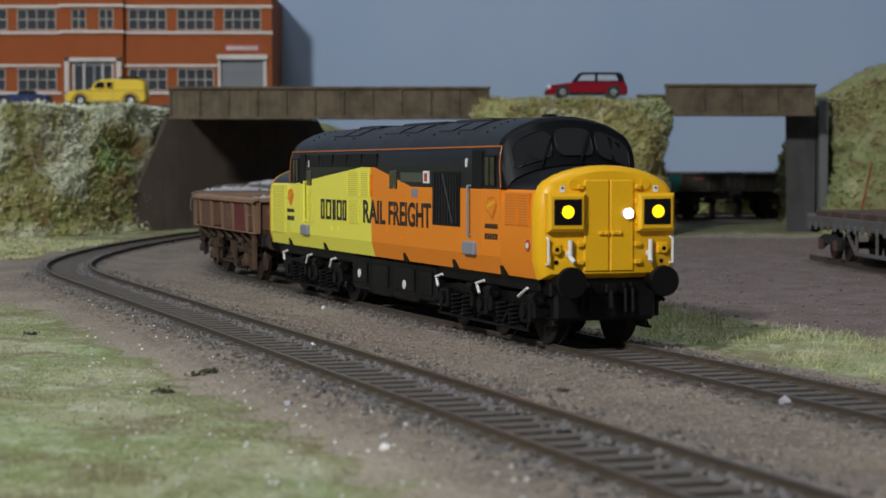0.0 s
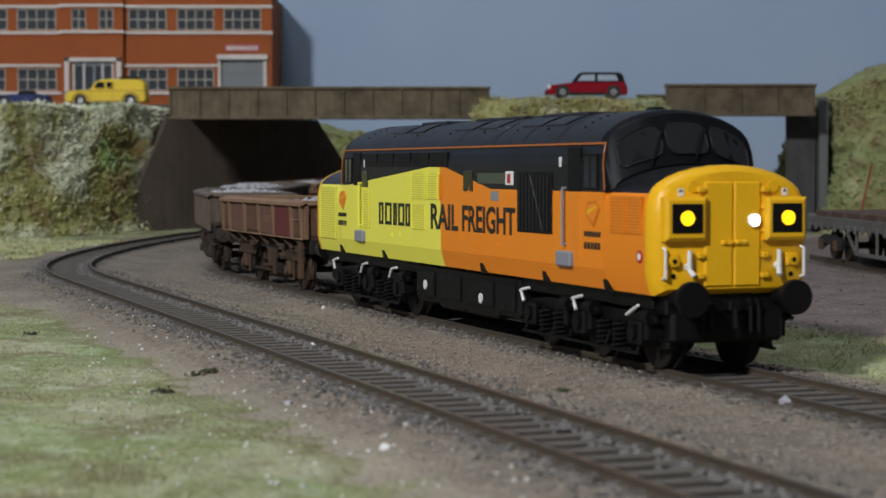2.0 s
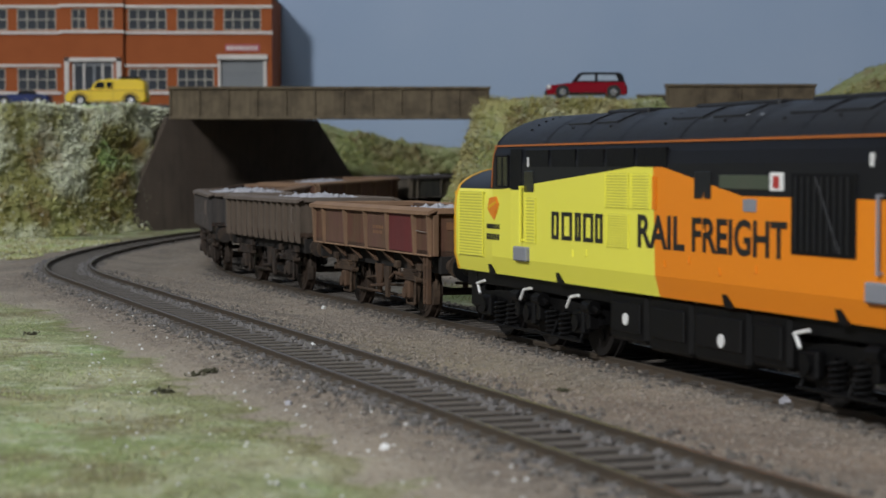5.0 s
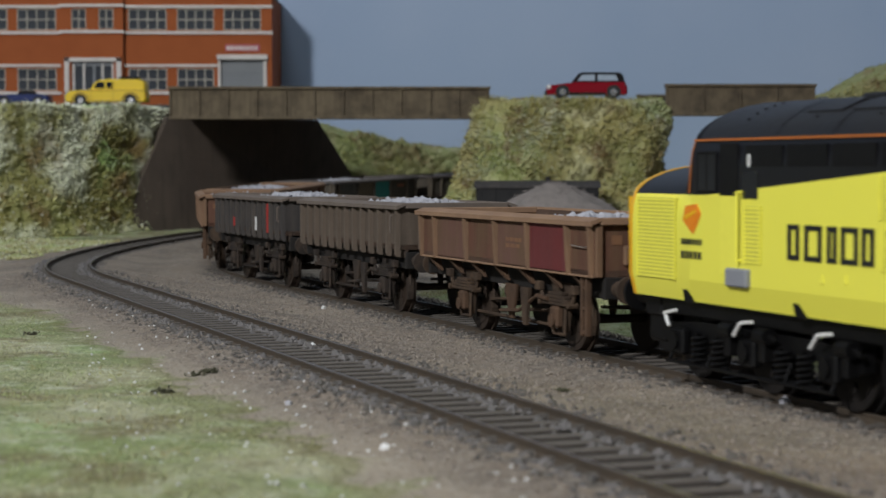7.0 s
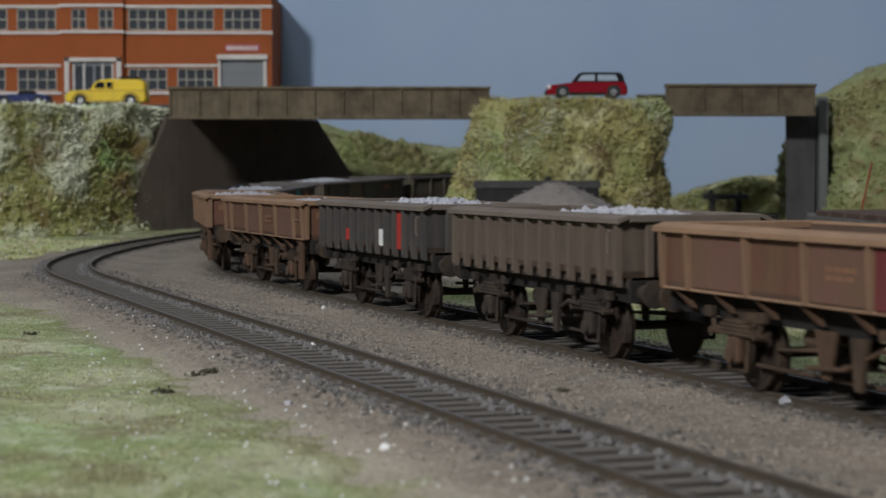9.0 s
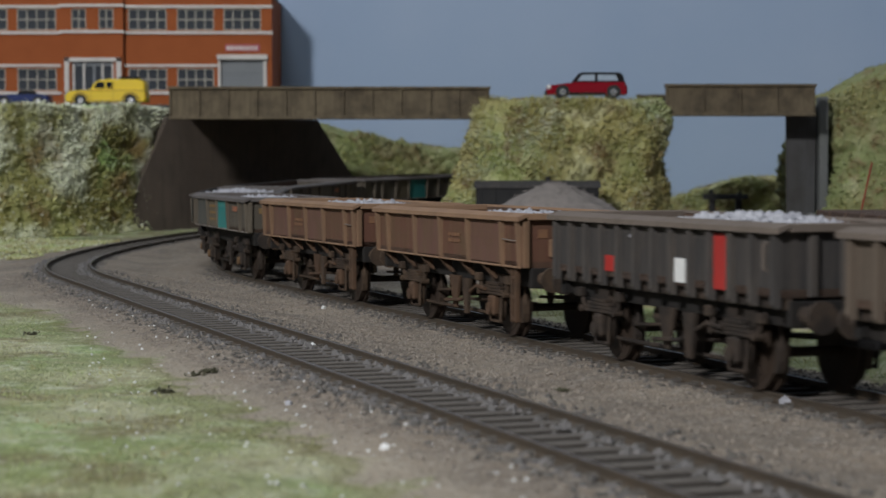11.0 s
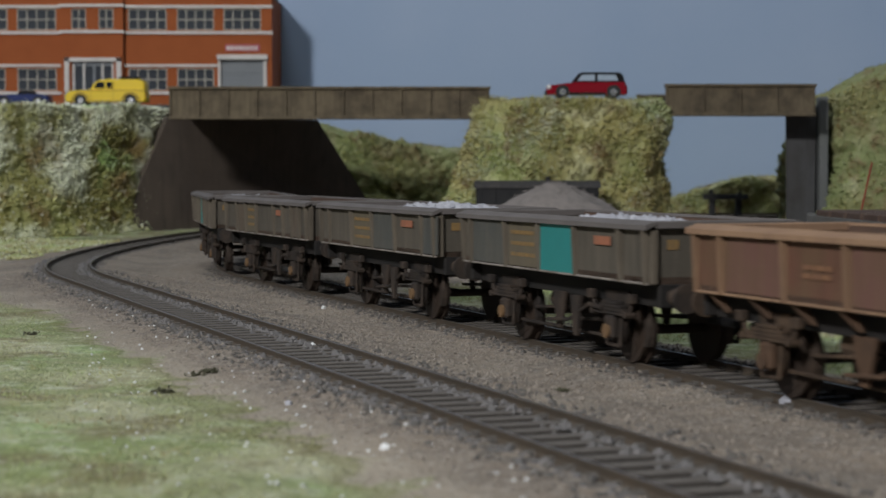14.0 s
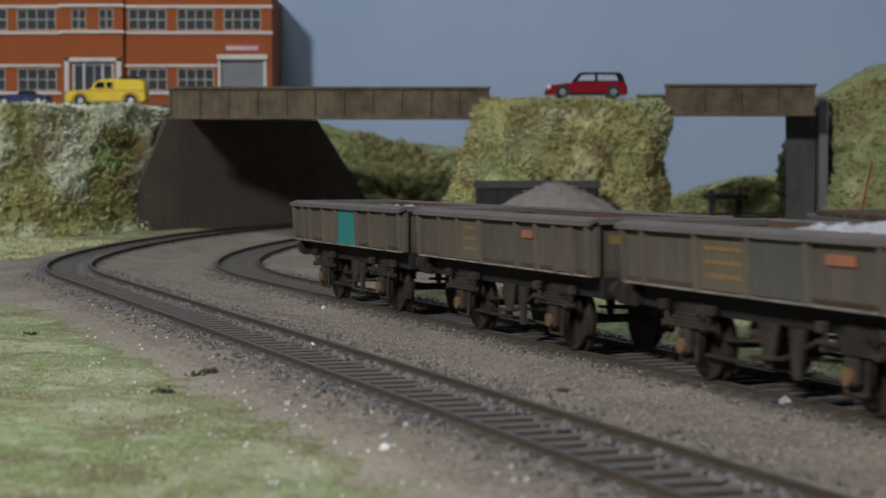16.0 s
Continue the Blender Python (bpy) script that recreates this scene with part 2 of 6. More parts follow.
def ground_height(xy, d):
    base = 7 * smooth01(xy[:, 1], 800, 1220) - 2.9
    near = np.minimum(np.abs(d), np.abs(d + TRACK_GAP))
    bed = 1.0 - smooth01(near, 15, 34)
    small = np.array([noise.noise(Vector((x * 0.05, y * 0.05, 0))) * 0.8 + noise.noise(Vector((x * 0.4, y * 0.4, 3))) * 0.32 for x, y in xy])
    turf = smooth01(-d - TRACK_GAP, 32, 70)
    lumps = np.array([noise.noise(Vector((x * 0.02, y * 0.02, 9))) for x, y in xy]) * turf * 1.6
    cess = smooth01(d + TRACK_GAP, -8.2, -6.6) * (1 - smooth01(d + TRACK_GAP, 1.0, 4.5))
    low = (1.7 - 0.8 * smooth01(xy[:, 1], 640, 900)) * smooth01(d, -50, -16) * (1 - smooth01(d, 30, 60))
    return base - low - 0.85 * cess + bed * (0.95 + 0.5 * smooth01(near, 9.6, 11.5)) + small * (0.3 + 0.7 * (1 - bed)) + lumps + turf * 0.8


def build_ground():
    xs = np.concatenate([np.arange(-900, -260, 20), np.arange(-260, 260, 2.6), np.arange(260, 1000, 20)])
    ys = np.concatenate([np.arange(-900, 130, 20), np.arange(130, 620, 2.4), np.arange(620, 1000, 4), np.arange(1000, 1480, 16)])
    gx, gy = np.meshgrid(xs, ys)
    xy = np.c_[gx.ravel(), gy.ravel()]
    d = to_line(xy)
    z = ground_height(xy, d)
    w = len(xs)
    idx = np.arange(len(xy)).reshape(len(ys), w)
    faces = np.stack([idx[:-1, :-1], idx[:-1, 1:], idx[1:, 1:], idx[1:, :-1]], -1).reshape(-1, 4).tolist()
    ob = sheet("ground", np.c_[xy, z], faces, ground_material(), smooth=True)
    near = np.minimum(np.abs(d), np.abs(d + TRACK_GAP))
    fringe = smooth01(-d - TRACK_GAP, 19, 46) * (1 - 0.75 * smooth01(xy[:, 1], 500, 640) * (1 - smooth01(xy[:, 1], 860, 900)))
    strip = smooth01(d, 23, 34) * (1 - smooth01(d, 62, 82)) * (1 - smooth01(xy[:, 1], 620, 700))
    foot = smooth01(xy[:, 1], 880, 960) * smooth01(-d - TRACK_GAP, 30, 60)
    rough = smooth01(xy[:, 1], 1010, 1060) * smooth01(d, 30, 60) * 0.7
    grass = np.clip(np.maximum.reduce([fringe, strip, foot, rough]), 0, 1)
    yard = smooth01(d, 62, 84)
    # blue channel: ballast tone between the rails plus painted shade of the gaps
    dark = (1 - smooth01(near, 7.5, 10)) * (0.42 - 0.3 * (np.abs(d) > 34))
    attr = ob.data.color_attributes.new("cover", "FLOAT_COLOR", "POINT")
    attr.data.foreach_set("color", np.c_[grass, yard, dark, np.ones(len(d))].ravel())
    return tagged(ob, "tan ballast and green scatter on the layout's baseboard", "ground", kind="structure")


build_ground()

RUST = surface("rusty_rail", (0.062, 0.048, 0.035), (0.095, 0.068, 0.045), 0.7, coarse=150, amount=0.7)
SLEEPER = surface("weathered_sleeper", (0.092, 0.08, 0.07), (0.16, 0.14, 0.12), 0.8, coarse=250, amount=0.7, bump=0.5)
# darker copy of the sleeper colour: the gaps' shade painted on the flanks
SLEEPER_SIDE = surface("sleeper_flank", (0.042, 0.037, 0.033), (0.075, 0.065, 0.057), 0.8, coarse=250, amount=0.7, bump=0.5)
RAIL_TOP = surface("rail_head", (0.20, 0.17, 0.145), (0.10, 0.07, 0.05), 0.35, 0.6, coarse=150, amount=0.5)


def rail_mesh(bm, off, s0, s1):
    prof = [(-0.42, -0.35), (-0.24, -0.6), (-0.24, -1.25), (-0.8, -1.45), (-0.8, -1.75), (0.8, -1.75), (0.8, -1.45), (0.24, -1.25), (0.24, -0.6), (0.42, -0.35), (0.40, 0.0), (-0.40, 0.0)]
    rings = []
    for s in np.arange(s0, s1 + 1, 14.0):
        x, y, z, a = line(s, off)
        rings.append([(x + math.cos(a) * u, y + math.sin(a) * u, z + v) for u, v in prof])
    return loft(bm, rings)


def build_track(off, s0, s1, sleepers, label):
    track = thing("railway_track", label, "track", "running lines")
    for g in (-8.7, 8.7):
        r = part("rail", rail_mesh(B(), off + g, s0, s1), RUST, track, smooth=False)
        top = B()
        rows = []
        for s in np.arange(s0, s1 + 1, 14.0):
            x, y, z, a = line(s, off + g)
            rows.append([(x + math.cos(a) * u, y + math.sin(a) * u, z + 0.03) for u in (-0.36, 0.36)])
        loft(top, rows, caps=False, closed=False)
        part("rail_head", top, RAIL_TOP, r, "dull worn running surface")
    bm = B()
    box(bm, -14.2, 14.2, -1.5, 1.5, -3.6, -1.35, 0.15)
    for g in (-8.7, 8.7):
        box(bm, g - 1.5, g + 1.5, -0.7, 0.7, -1.6, -1.05, 0.1)
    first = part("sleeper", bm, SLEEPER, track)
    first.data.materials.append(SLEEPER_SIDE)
    # dusty tops keep the sleeper colour, flanks take the painted-in shade
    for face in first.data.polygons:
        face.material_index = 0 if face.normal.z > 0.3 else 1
    count = 0
    for s in np.arange(sleepers[0], sleepers[1], 7.1):
        x, y, z, a = line(s, off)
        m = pose(x * MM, y * MM, z * MM, 0, 0, math.degrees(a) + random.uniform(-1.5, 1.5))
        if count == 0:
            first.matrix_basis = m
        else:
            ob = new("sleeper", first.data)
            ob.parent = track
            ob.matrix_basis = m
        count += 1
    return track


build_track(0.0, -1400, 1650, (-250, 1250), "rusty-sided model running line on dark sleepers in tan ballast")
build_track(-TRACK_GAP, -900, 1500, (-190, 900), "weathered empty model track curving away through tan ballast")

STONE = surface("ballast_stone", (0.25, 0.21, 0.17), (0.14, 0.125, 0.115), 0.85, coarse=400, amount=0.8)
PALE_STONE = surface("pale_chippings", (0.40, 0.40, 0.43), (0.22, 0.22, 0.25), 0.85, coarse=350, amount=0.8)
DARK_STONE = surface("dark_stone", (0.085, 0.078, 0.072), (0.16, 0.14, 0.12), 0.85, coarse=300, amount=0.8)


def pebbles(name, places, sizes, material, parent=None):
    """Many small angular stones in one mesh."""
    places, sizes = np.asarray(places), np.asarray(sizes)
    n = len(places)
    octa = np.array([(1, 0, 0), (0, 1, 0), (-1, 0, 0), (0, -1, 0), (0, 0, 1), (0, 0, -1)], float)
    tri = np.array([(0, 1, 4), (1, 2, 4), (2, 3, 4), (3, 0, 4), (1, 0, 5), (2, 1, 5), (3, 2, 5), (0, 3, 5)])
    jit = np.random.uniform(0.55, 1.2, (n, 6, 1))
    ang = np.random.uniform(0, 6.28, n)
    v = octa[None] * jit * sizes[:, None, None]
    c, s = np.cos(ang)[:, None], np.sin(ang)[:, None]
    v = np.stack([v[..., 0] * c - v[..., 1] * s, v[..., 0] * s + v[..., 1] * c, v[..., 2] * 0.8], -1) + places[:, None, :]
    f = (tri[None] + (np.arange(n) * 6)[:, None, None]).reshape(-1, 3)
    return sheet(name, v.reshape(-1, 3), f.tolist(), material, parent)


def scatter_stones():
    for name, count, material, lo, hi, label in (("ballast_stones", 11000, STONE, 0.3, 0.78, "loose tan ballast granules"),
                                                 ("dark_stones", 2600, DARK_STONE, 0.4, 1.1, "loose dark granules beside the sleepers")):
        s = np.random.uniform(-230, 420, count)
        off = np.random.uniform(-94, 30, count)
        if material is DARK_STONE:
            side = np.random.choice([-1, 1], count)
            off = np.random.choice([0.0, -TRACK_GAP], count) + side * np.random.normal(15.5, 2.0, count)
        xy = np.array([line(a, b)[:2] for a, b in zip(s, off)])
        d = to_line(xy)
        near = np.minimum(np.abs(d), np.abs(d + TRACK_GAP))
        keep = near > 10.5
        xy, d = xy[keep], d[keep]
        z = ground_height(xy, d)
        tagged(pebbles(name, np.c_[xy, z + 0.1], np.random.uniform(lo, hi, len(xy)) ** 1.2 * 0.9, material), label, "ballast", kind="stuff")


scatter_stones()


def scatter_track_stones():
    """Grey stones lodged between the sleepers of the empty line and along their ends."""
    rng = np.random.RandomState(21)
    n = 2600
    s = rng.uniform(-190, 700, n)
    off = np.where(rng.uniform(0, 1, n) < 0.6, rng.normal(5.8, 1.3, n), rng.normal(-12.2, 1.5, n))
    keep = np.abs(np.abs(off) - 8.7) > 1.5
    s, off = s[keep], off[keep]
    xy = np.array([line(a, b - TRACK_GAP)[:2] for a, b in zip(s, off)])
    z = np.array([line(a, b - TRACK_GAP)[2] for a, b in zip(s, off)]) - 1.75
    ob = pebbles("track_stones", np.c_[xy, z + rng.uniform(-0.3, 0.5, len(xy))], rng.uniform(0.55, 1.25, len(xy)), TRACK_STONE)
    tagged(ob, "grey stones lodged between weathered sleepers", "ballast", kind="stuff")


TRACK_STONE = surface("lodged_stone", (0.115, 0.108, 0.105), (0.18, 0.165, 0.158), 0.85, coarse=300, amount=0.9)
random_keep = np.random.get_state()
scatter_track_stones()
np.random.set_state(random_keep)


def scatter_rubble():
    """Brown rubble and clinker over the goods yard."""
    n = 3000
    xy = np.c_[np.random.uniform(0, 330, n), np.random.uniform(430, 1040, n)]
    d = to_line(xy)
    xy, d = xy[d > 60], d[d > 60]
    ob = pebbles("rubble", np.c_[xy, ground_height(xy, d) + 0.2], np.random.uniform(0.3, 1.0, len(xy)) ** 1.5, RUBBLE)
    tagged(ob, "brown rubble and clinker in the yard", "rubble", kind="stuff")


RUBBLE = surface("yard_rubble", (0.15, 0.115, 0.105), (0.26, 0.22, 0.20), 0.9, coarse=500, amount=0.9)
scatter_rubble()


def blades(name, places, heights, material, lean=0.5, width=0.16):
    """Static-grass fibres: one thin triangle each."""
    n = len(places)
    a = np.random.uniform(0, 6.28, n)
    side = np.c_[np.cos(a), np.sin(a), np.zeros(n)] * width
    tip = np.c_[np.random.normal(0, lean, (n, 2)), np.ones(n)] * np.asarray(heights)[:, None]
    p = np.asarray(places)
    v = np.stack([p - side, p + side, p + tip], 1).reshape(-1, 3)
    return sheet(name, v, np.arange(3 * n).reshape(-1, 3).tolist(), material)


def turf_material(name, dark, mid, pale, brown, green):
    """Ground foam and fibre: blotches at three scales, each clump its own shade."""
    n = Nodes(name)
    geo = n.tree.nodes.new("ShaderNodeNewGeometry")
    big, patch, fine = n.noise(22, 5, 0.65), n.noise(75, 5, 0.7), n.noise(420, 4, 0.7)
    col = n.mix(n.ramp(big, 0.42, 0.60), mid, green)
    col = n.mix(n.ramp(patch, 0.50, 0.64), col, brown)
    col = n.mix(n.math("MULTIPLY", n.ramp(n.noise(48, 5, 0.7), 0.52, 0.66), 0.8), col, pale)
    col = n.mix(n.math("MULTIPLY", n.ramp(fine, 0.52, 0.64), 0.5), col, dark)
    col = n.mix(n.math("MULTIPLY", n.ramp(geo.outputs["Random Per Island"], 0.6, 1.0), 0.6), col, pale)
    n.bump(n.math("ADD", fine, patch), 0.7, 0.0012)
    return n.finish(col, 0.9)


FIBRE = turf_material("grass_fibre", (0.17, 0.19, 0.07), (0.33, 0.34, 0.16), (0.50, 0.51, 0.34), (0.31, 0.24, 0.12), (0.29, 0.35, 0.14))
VERGE = turf_material("verge_fibre", (0.22, 0.23, 0.09), (0.44, 0.42, 0.20), (0.64, 0.60, 0.40), (0.38, 0.28, 0.13), (0.32, 0.43, 0.17))
FLOCK = turf_material("scatter_flock", (0.15, 0.145, 0.05), (0.35, 0.345, 0.15), (0.60, 0.60, 0.46), (0.24, 0.18, 0.085), (0.30, 0.36, 0.14))
FLOCK_DARK = turf_material("dark_flock", (0.085, 0.08, 0.03), (0.24, 0.205, 0.08), (0.40, 0.38, 0.2), (0.26, 0.165, 0.065), (0.19, 0.205, 0.07))




def patchy_flock(name):
    """Scatter laid by hand: broad pale drifts over olive and brown, with bright green dabs and dark specks."""
    n = Nodes(name)
    geo = n.tree.nodes.new("ShaderNodeNewGeometry")
    fine = n.noise(520, 4, 0.7)
    col = n.mix(n.ramp(n.noise(60, 4, 0.65), 0.40, 0.60), (0.29, 0.265, 0.085), (0.46, 0.46, 0.18))
    col = n.mix(n.math("MULTIPLY", n.ramp(n.noise(37, 4, 0.6), 0.52, 0.60), 0.8), col, (0.26, 0.17, 0.066))
    drift = n.noise(25, 5, 0.62)
    col = n.mix(n.math("MULTIPLY", n.ramp(drift, 0.44, 0.56), 0.92), col, (0.78, 0.80, 0.63))
    col = n.mix(n.math("MULTIPLY", n.ramp(n.noise(31, 3, 0.5), 0.60, 0.68), 0.7), col, (0.36, 0.55, 0.20))
    col = n.mix(n.math("MULTIPLY", n.ramp(fine, 0.54, 0.66), 0.5), col, (0.13, 0.115, 0.045))
    col = n.mix(n.math("MULTIPLY", n.ramp(geo.outputs["Random Per Island"], 0.80, 1.0), 0.5), col, (0.80, 0.81, 0.70))
    n.bump(n.math("ADD", fine, drift), 0.6, 0.0012)
    return n.finish(col, 0.9)


FLOCK_PATCHY = patchy_flock("patchy_flock")
FLOCK_STRAW = turf_material("straw_flock", (0.13, 0.115, 0.04), (0.36, 0.32, 0.11), (0.58, 0.56, 0.34), (0.19, 0.125, 0.048), (0.29, 0.33, 0.10))
FLOCK_OLIVE = turf_material("olive_flock", (0.09, 0.095, 0.038), (0.23, 0.225, 0.085), (0.40, 0.40, 0.23), (0.20, 0.14, 0.06), (0.20, 0.24, 0.085))


def grow_grass():
    n = 18000
    y = 150 + 480 * np.random.rand(n) ** 1.4
    x = -np.random.rand(n) * (y * 0.26 + 20) + 0.03 * y
    xy = np.c_[x, y]
    d = to_line(xy)
    clump = np.array([noise.noise(Vector((a * 0.03, b * 0.03, 4))) for a, b in xy])
    keep = (-d - TRACK_GAP > 34 + 14 * np.random.rand(n)) & (clump + np.random.normal(0, 0.15, n) > -0.05)
    xy, d = xy[keep], d[keep]
    tagged(blades("grass", np.c_[xy, ground_height(xy, d)], np.random.uniform(0.35, 1.3, len(xy)), FIBRE, 1.2, 0.14), "short pale green static grass fibres", "grass", kind="stuff")
    n = 9000
    y = 150 + 420 * np.random.rand(n) ** 1.3
    xy = np.c_[-np.random.rand(n) * (y * 0.26 + 20) + 0.03 * y, y]
    d = to_line(xy)
    clump = np.array([noise.noise(Vector((a * 0.05, b * 0.05, 21))) for a, b in xy]) + np.random.normal(0, 0.2, n)
    keep = (-d - TRACK_GAP > 30 + 16 * np.random.rand(n)) & (clump > 0.0)
    xy, d = xy[keep], d[keep]
    tagged(pebbles("turf_scatter", np.c_[xy, ground_height(xy, d) + 0.1], np.random.uniform(0.12, 0.38, len(xy)), FIBRE), "fine pale green ground foam", "grass", kind="stuff")
    n = 9000
    y = np.random.uniform(840, 985, n)
    xy = np.c_[-np.random.uniform(0.1, 0.245, n) * y, y]
    d = to_line(xy)
    clump = np.array([noise.noise(Vector((a * 0.03, b * 0.03, 12))) for a, b in xy]) + np.random.normal(0, 0.2, n)
    keep = (-d - TRACK_GAP > 26) & (clump + (y - 900) / 160 > 0.0)
    xy, d = xy[keep], d[keep]
    tagged(pebbles("foot_scatter", np.c_[xy, ground_height(xy, d) + 0.3], np.random.uniform(0.4, 1.7, len(xy)), FLOCK), "pale green scatter at the foot of the bank", "grass", kind="stuff")
    n = 16000
    s, off = np.random.uniform(-260, 320, n), 34 + 42 * np.random.rand(n)
    xy = np.array([line(a, b)[:2] for a, b in zip(s, off)])
    clump = np.array([noise.noise(Vector((a * 0.04, b * 0.04, 7))) for a, b in xy])
    xy = xy[clump + np.random.normal(0, 0.2, n) > -0.1]
    tagged(blades("grass_verge", np.c_[xy, ground_height(xy, to_line(xy))], np.random.uniform(0.6, 2.9, len(xy)), VERGE, 0.75, 0.11), "fibrous green grass verge beside the track", "grass", kind="stuff")


grow_grass()


def backdrop_material():
    n = Nodes("painted_sky")
    sep = n.tree.nodes.new("ShaderNodeSeparateXYZ")
    n.tree.links.new(n.coord, sep.inputs[0])
    cloud, fine = n.noise(3.2, 6, 0.55), n.noise(300, 3)
    col = n.mix(n.ramp(cloud, 0.35, 0.7), (0.27, 0.365, 0.53), (0.37, 0.445, 0.585))
    col = n.mix(n.ramp(sep.outputs[2], 0.03, 0.22), n.mix(0.35, col, (0.39, 0.475, 0.575)), col)
    n.bump(fine, 0.15, 0.0003)
    return n.finish(col, 0.9)


def build_backdrop():
    bm = B()
    box(bm, -1000, 1100, 1420, 1440, -60, 620)
    tagged(part("backdrop", bm, backdrop_material()), "painted pale blue-grey sky board", "backdrop", kind="structure")


build_backdrop()


def build_baseboard():
    bm = B()
    box(bm, -895, 975, -880, 1419, -70, -9)
    tagged(part("baseboard", bm, surface("plywood_baseboard", (0.30, 0.20, 0.11), (0.22, 0.14, 0.08), 0.8)), "plywood baseboard under the layout", "board", kind="structure")


build_baseboard()

# ---------------- bridges and banks ----------------
CONCRETE = surface("grimy_concrete", (0.10, 0.076, 0.058), (0.06, 0.046, 0.037), 0.85, coarse=45, fine=500, amount=0.8, bump=0.4, streak=0.55)
GIRDER = surface("weathered_girder", (0.145, 0.112, 0.068), (0.046, 0.034, 0.022), 0.8, coarse=110, fine=600, amount=0.95, bump=0.4, streak=0.55)
PIER_GREY = surface("blue_grey_concrete", (0.078, 0.078, 0.08), (0.045, 0.041, 0.038), 0.85, coarse=60, fine=500, amount=0.8, bump=0.4, streak=0.5)
PALE_CONCRETE = surface("pale_concrete", (0.135, 0.14, 0.14), (0.10, 0.105, 0.085), 0.85, coarse=60, amount=0.6)
TARMAC = surface("road_tarmac", (0.06, 0.06, 0.062), (0.09, 0.085, 0.08), 0.9)


def build_girder_bridge(x0, x1, y0, z0, z1, back, panels, label):
    bridge = thing("girder_bridge", label, "bridge", "road bridges")
    bm = B()
    box(bm, x0, x1, y0 + 2.5, back, z0 + 5.5, z0 + 9)
    part("deck", bm, TARMAC, bridge, "grey road deck")
    for y, name in ((y0, "parapet"), (back - 4, "parapet")):
        bm = B()
        low = z0 - 0.3 if y == y0 else z0 + 5.4
        box(bm, x0, x1, y, y + 2.6, low, z1 - 1.6, 0.2)
        plate = part(name, bm, GIRDER, bridge)
        bm = B()
        box(bm, x0 - 0.6, x1 + 0.6, y - 1.5, y + 3.8, z1 - 1.6, z1, 0.3)
        part("coping", bm, GIRDER, plate)
        bm = B()
        box(bm, x0 - 0.4, x1 + 0.4, y - 1.3, y + 3.0, low - 0.9, low + 0.9, 0.3)
        part("flange", bm, GIRDER, plate)
        for k in range(panels + 1):
            x = x0 + 0.8 + (x1 - x0 - 1.6) * k / panels
            bm = B()
            box(bm, x - 0.5, x + 0.5, y - 1.0, y, low + 0.9, z1 - 1.6, 0.15)
            part("stiffener", bm, GIRDER, plate)
    return bridge


build_girder_bridge(-150.5, 25.5, 1040, 66.5, 83.3, 1150, 11, "long brown plate girder road bridge over the railway")
# deck depth to 1205 is added out of view, to shade the wagons behind
build_girder_bridge(123.5, 206.5, 1050, 68.5, 85.2, 1205, 4, "short brown plate girder road bridge on a concrete pier")


def build_abutment():
    ab = thing("bridge_abutment", "dark sloping concrete abutment wall under the road bridge", "abutment")
    bm = B()
    face = [(-182, 1058, 0), (-37, 1208, 0), (-77, 1162, 68), (-158, 1088, 68)]
    back = [(x - 25, y + 40, z) for x, y, z in face]
    loft(bm, [face, back])
    part("wall", bm, CONCRETE, ab)
    bm = B()
    loft(bm, [[(-184, 1055, 0), (-34, 1210, 0), (-34.5, 1209, 2.6), (-183, 1056, 2.6)], [(-186, 1066, 0), (-39, 1219, 0), (-39, 1219, 2.6), (-186, 1066, 2.6)]])
    part("plinth", bm, CONCRETE, ab)
    pier = thing("bridge_pier", "tall dark concrete pier under the short bridge", "pier")
    bm = B()
    loft(bm, [[(196, 1078, 0), (212, 1078, 0), (216, 1150, 0), (209.5, 1150, 0)], [(195, 1078, 74), (212.5, 1078, 74), (216, 1150, 74), (208, 1150, 74)]])
    part("column", bm, PIER_GREY, pier)
    bm = B()
    box(bm, 213.5, 218.5, 1072, 1084, -3, 79, 0.5)
    part("end_wall", bm, PALE_CONCRETE, pier, "pale grey concrete end wall")


build_abutment()


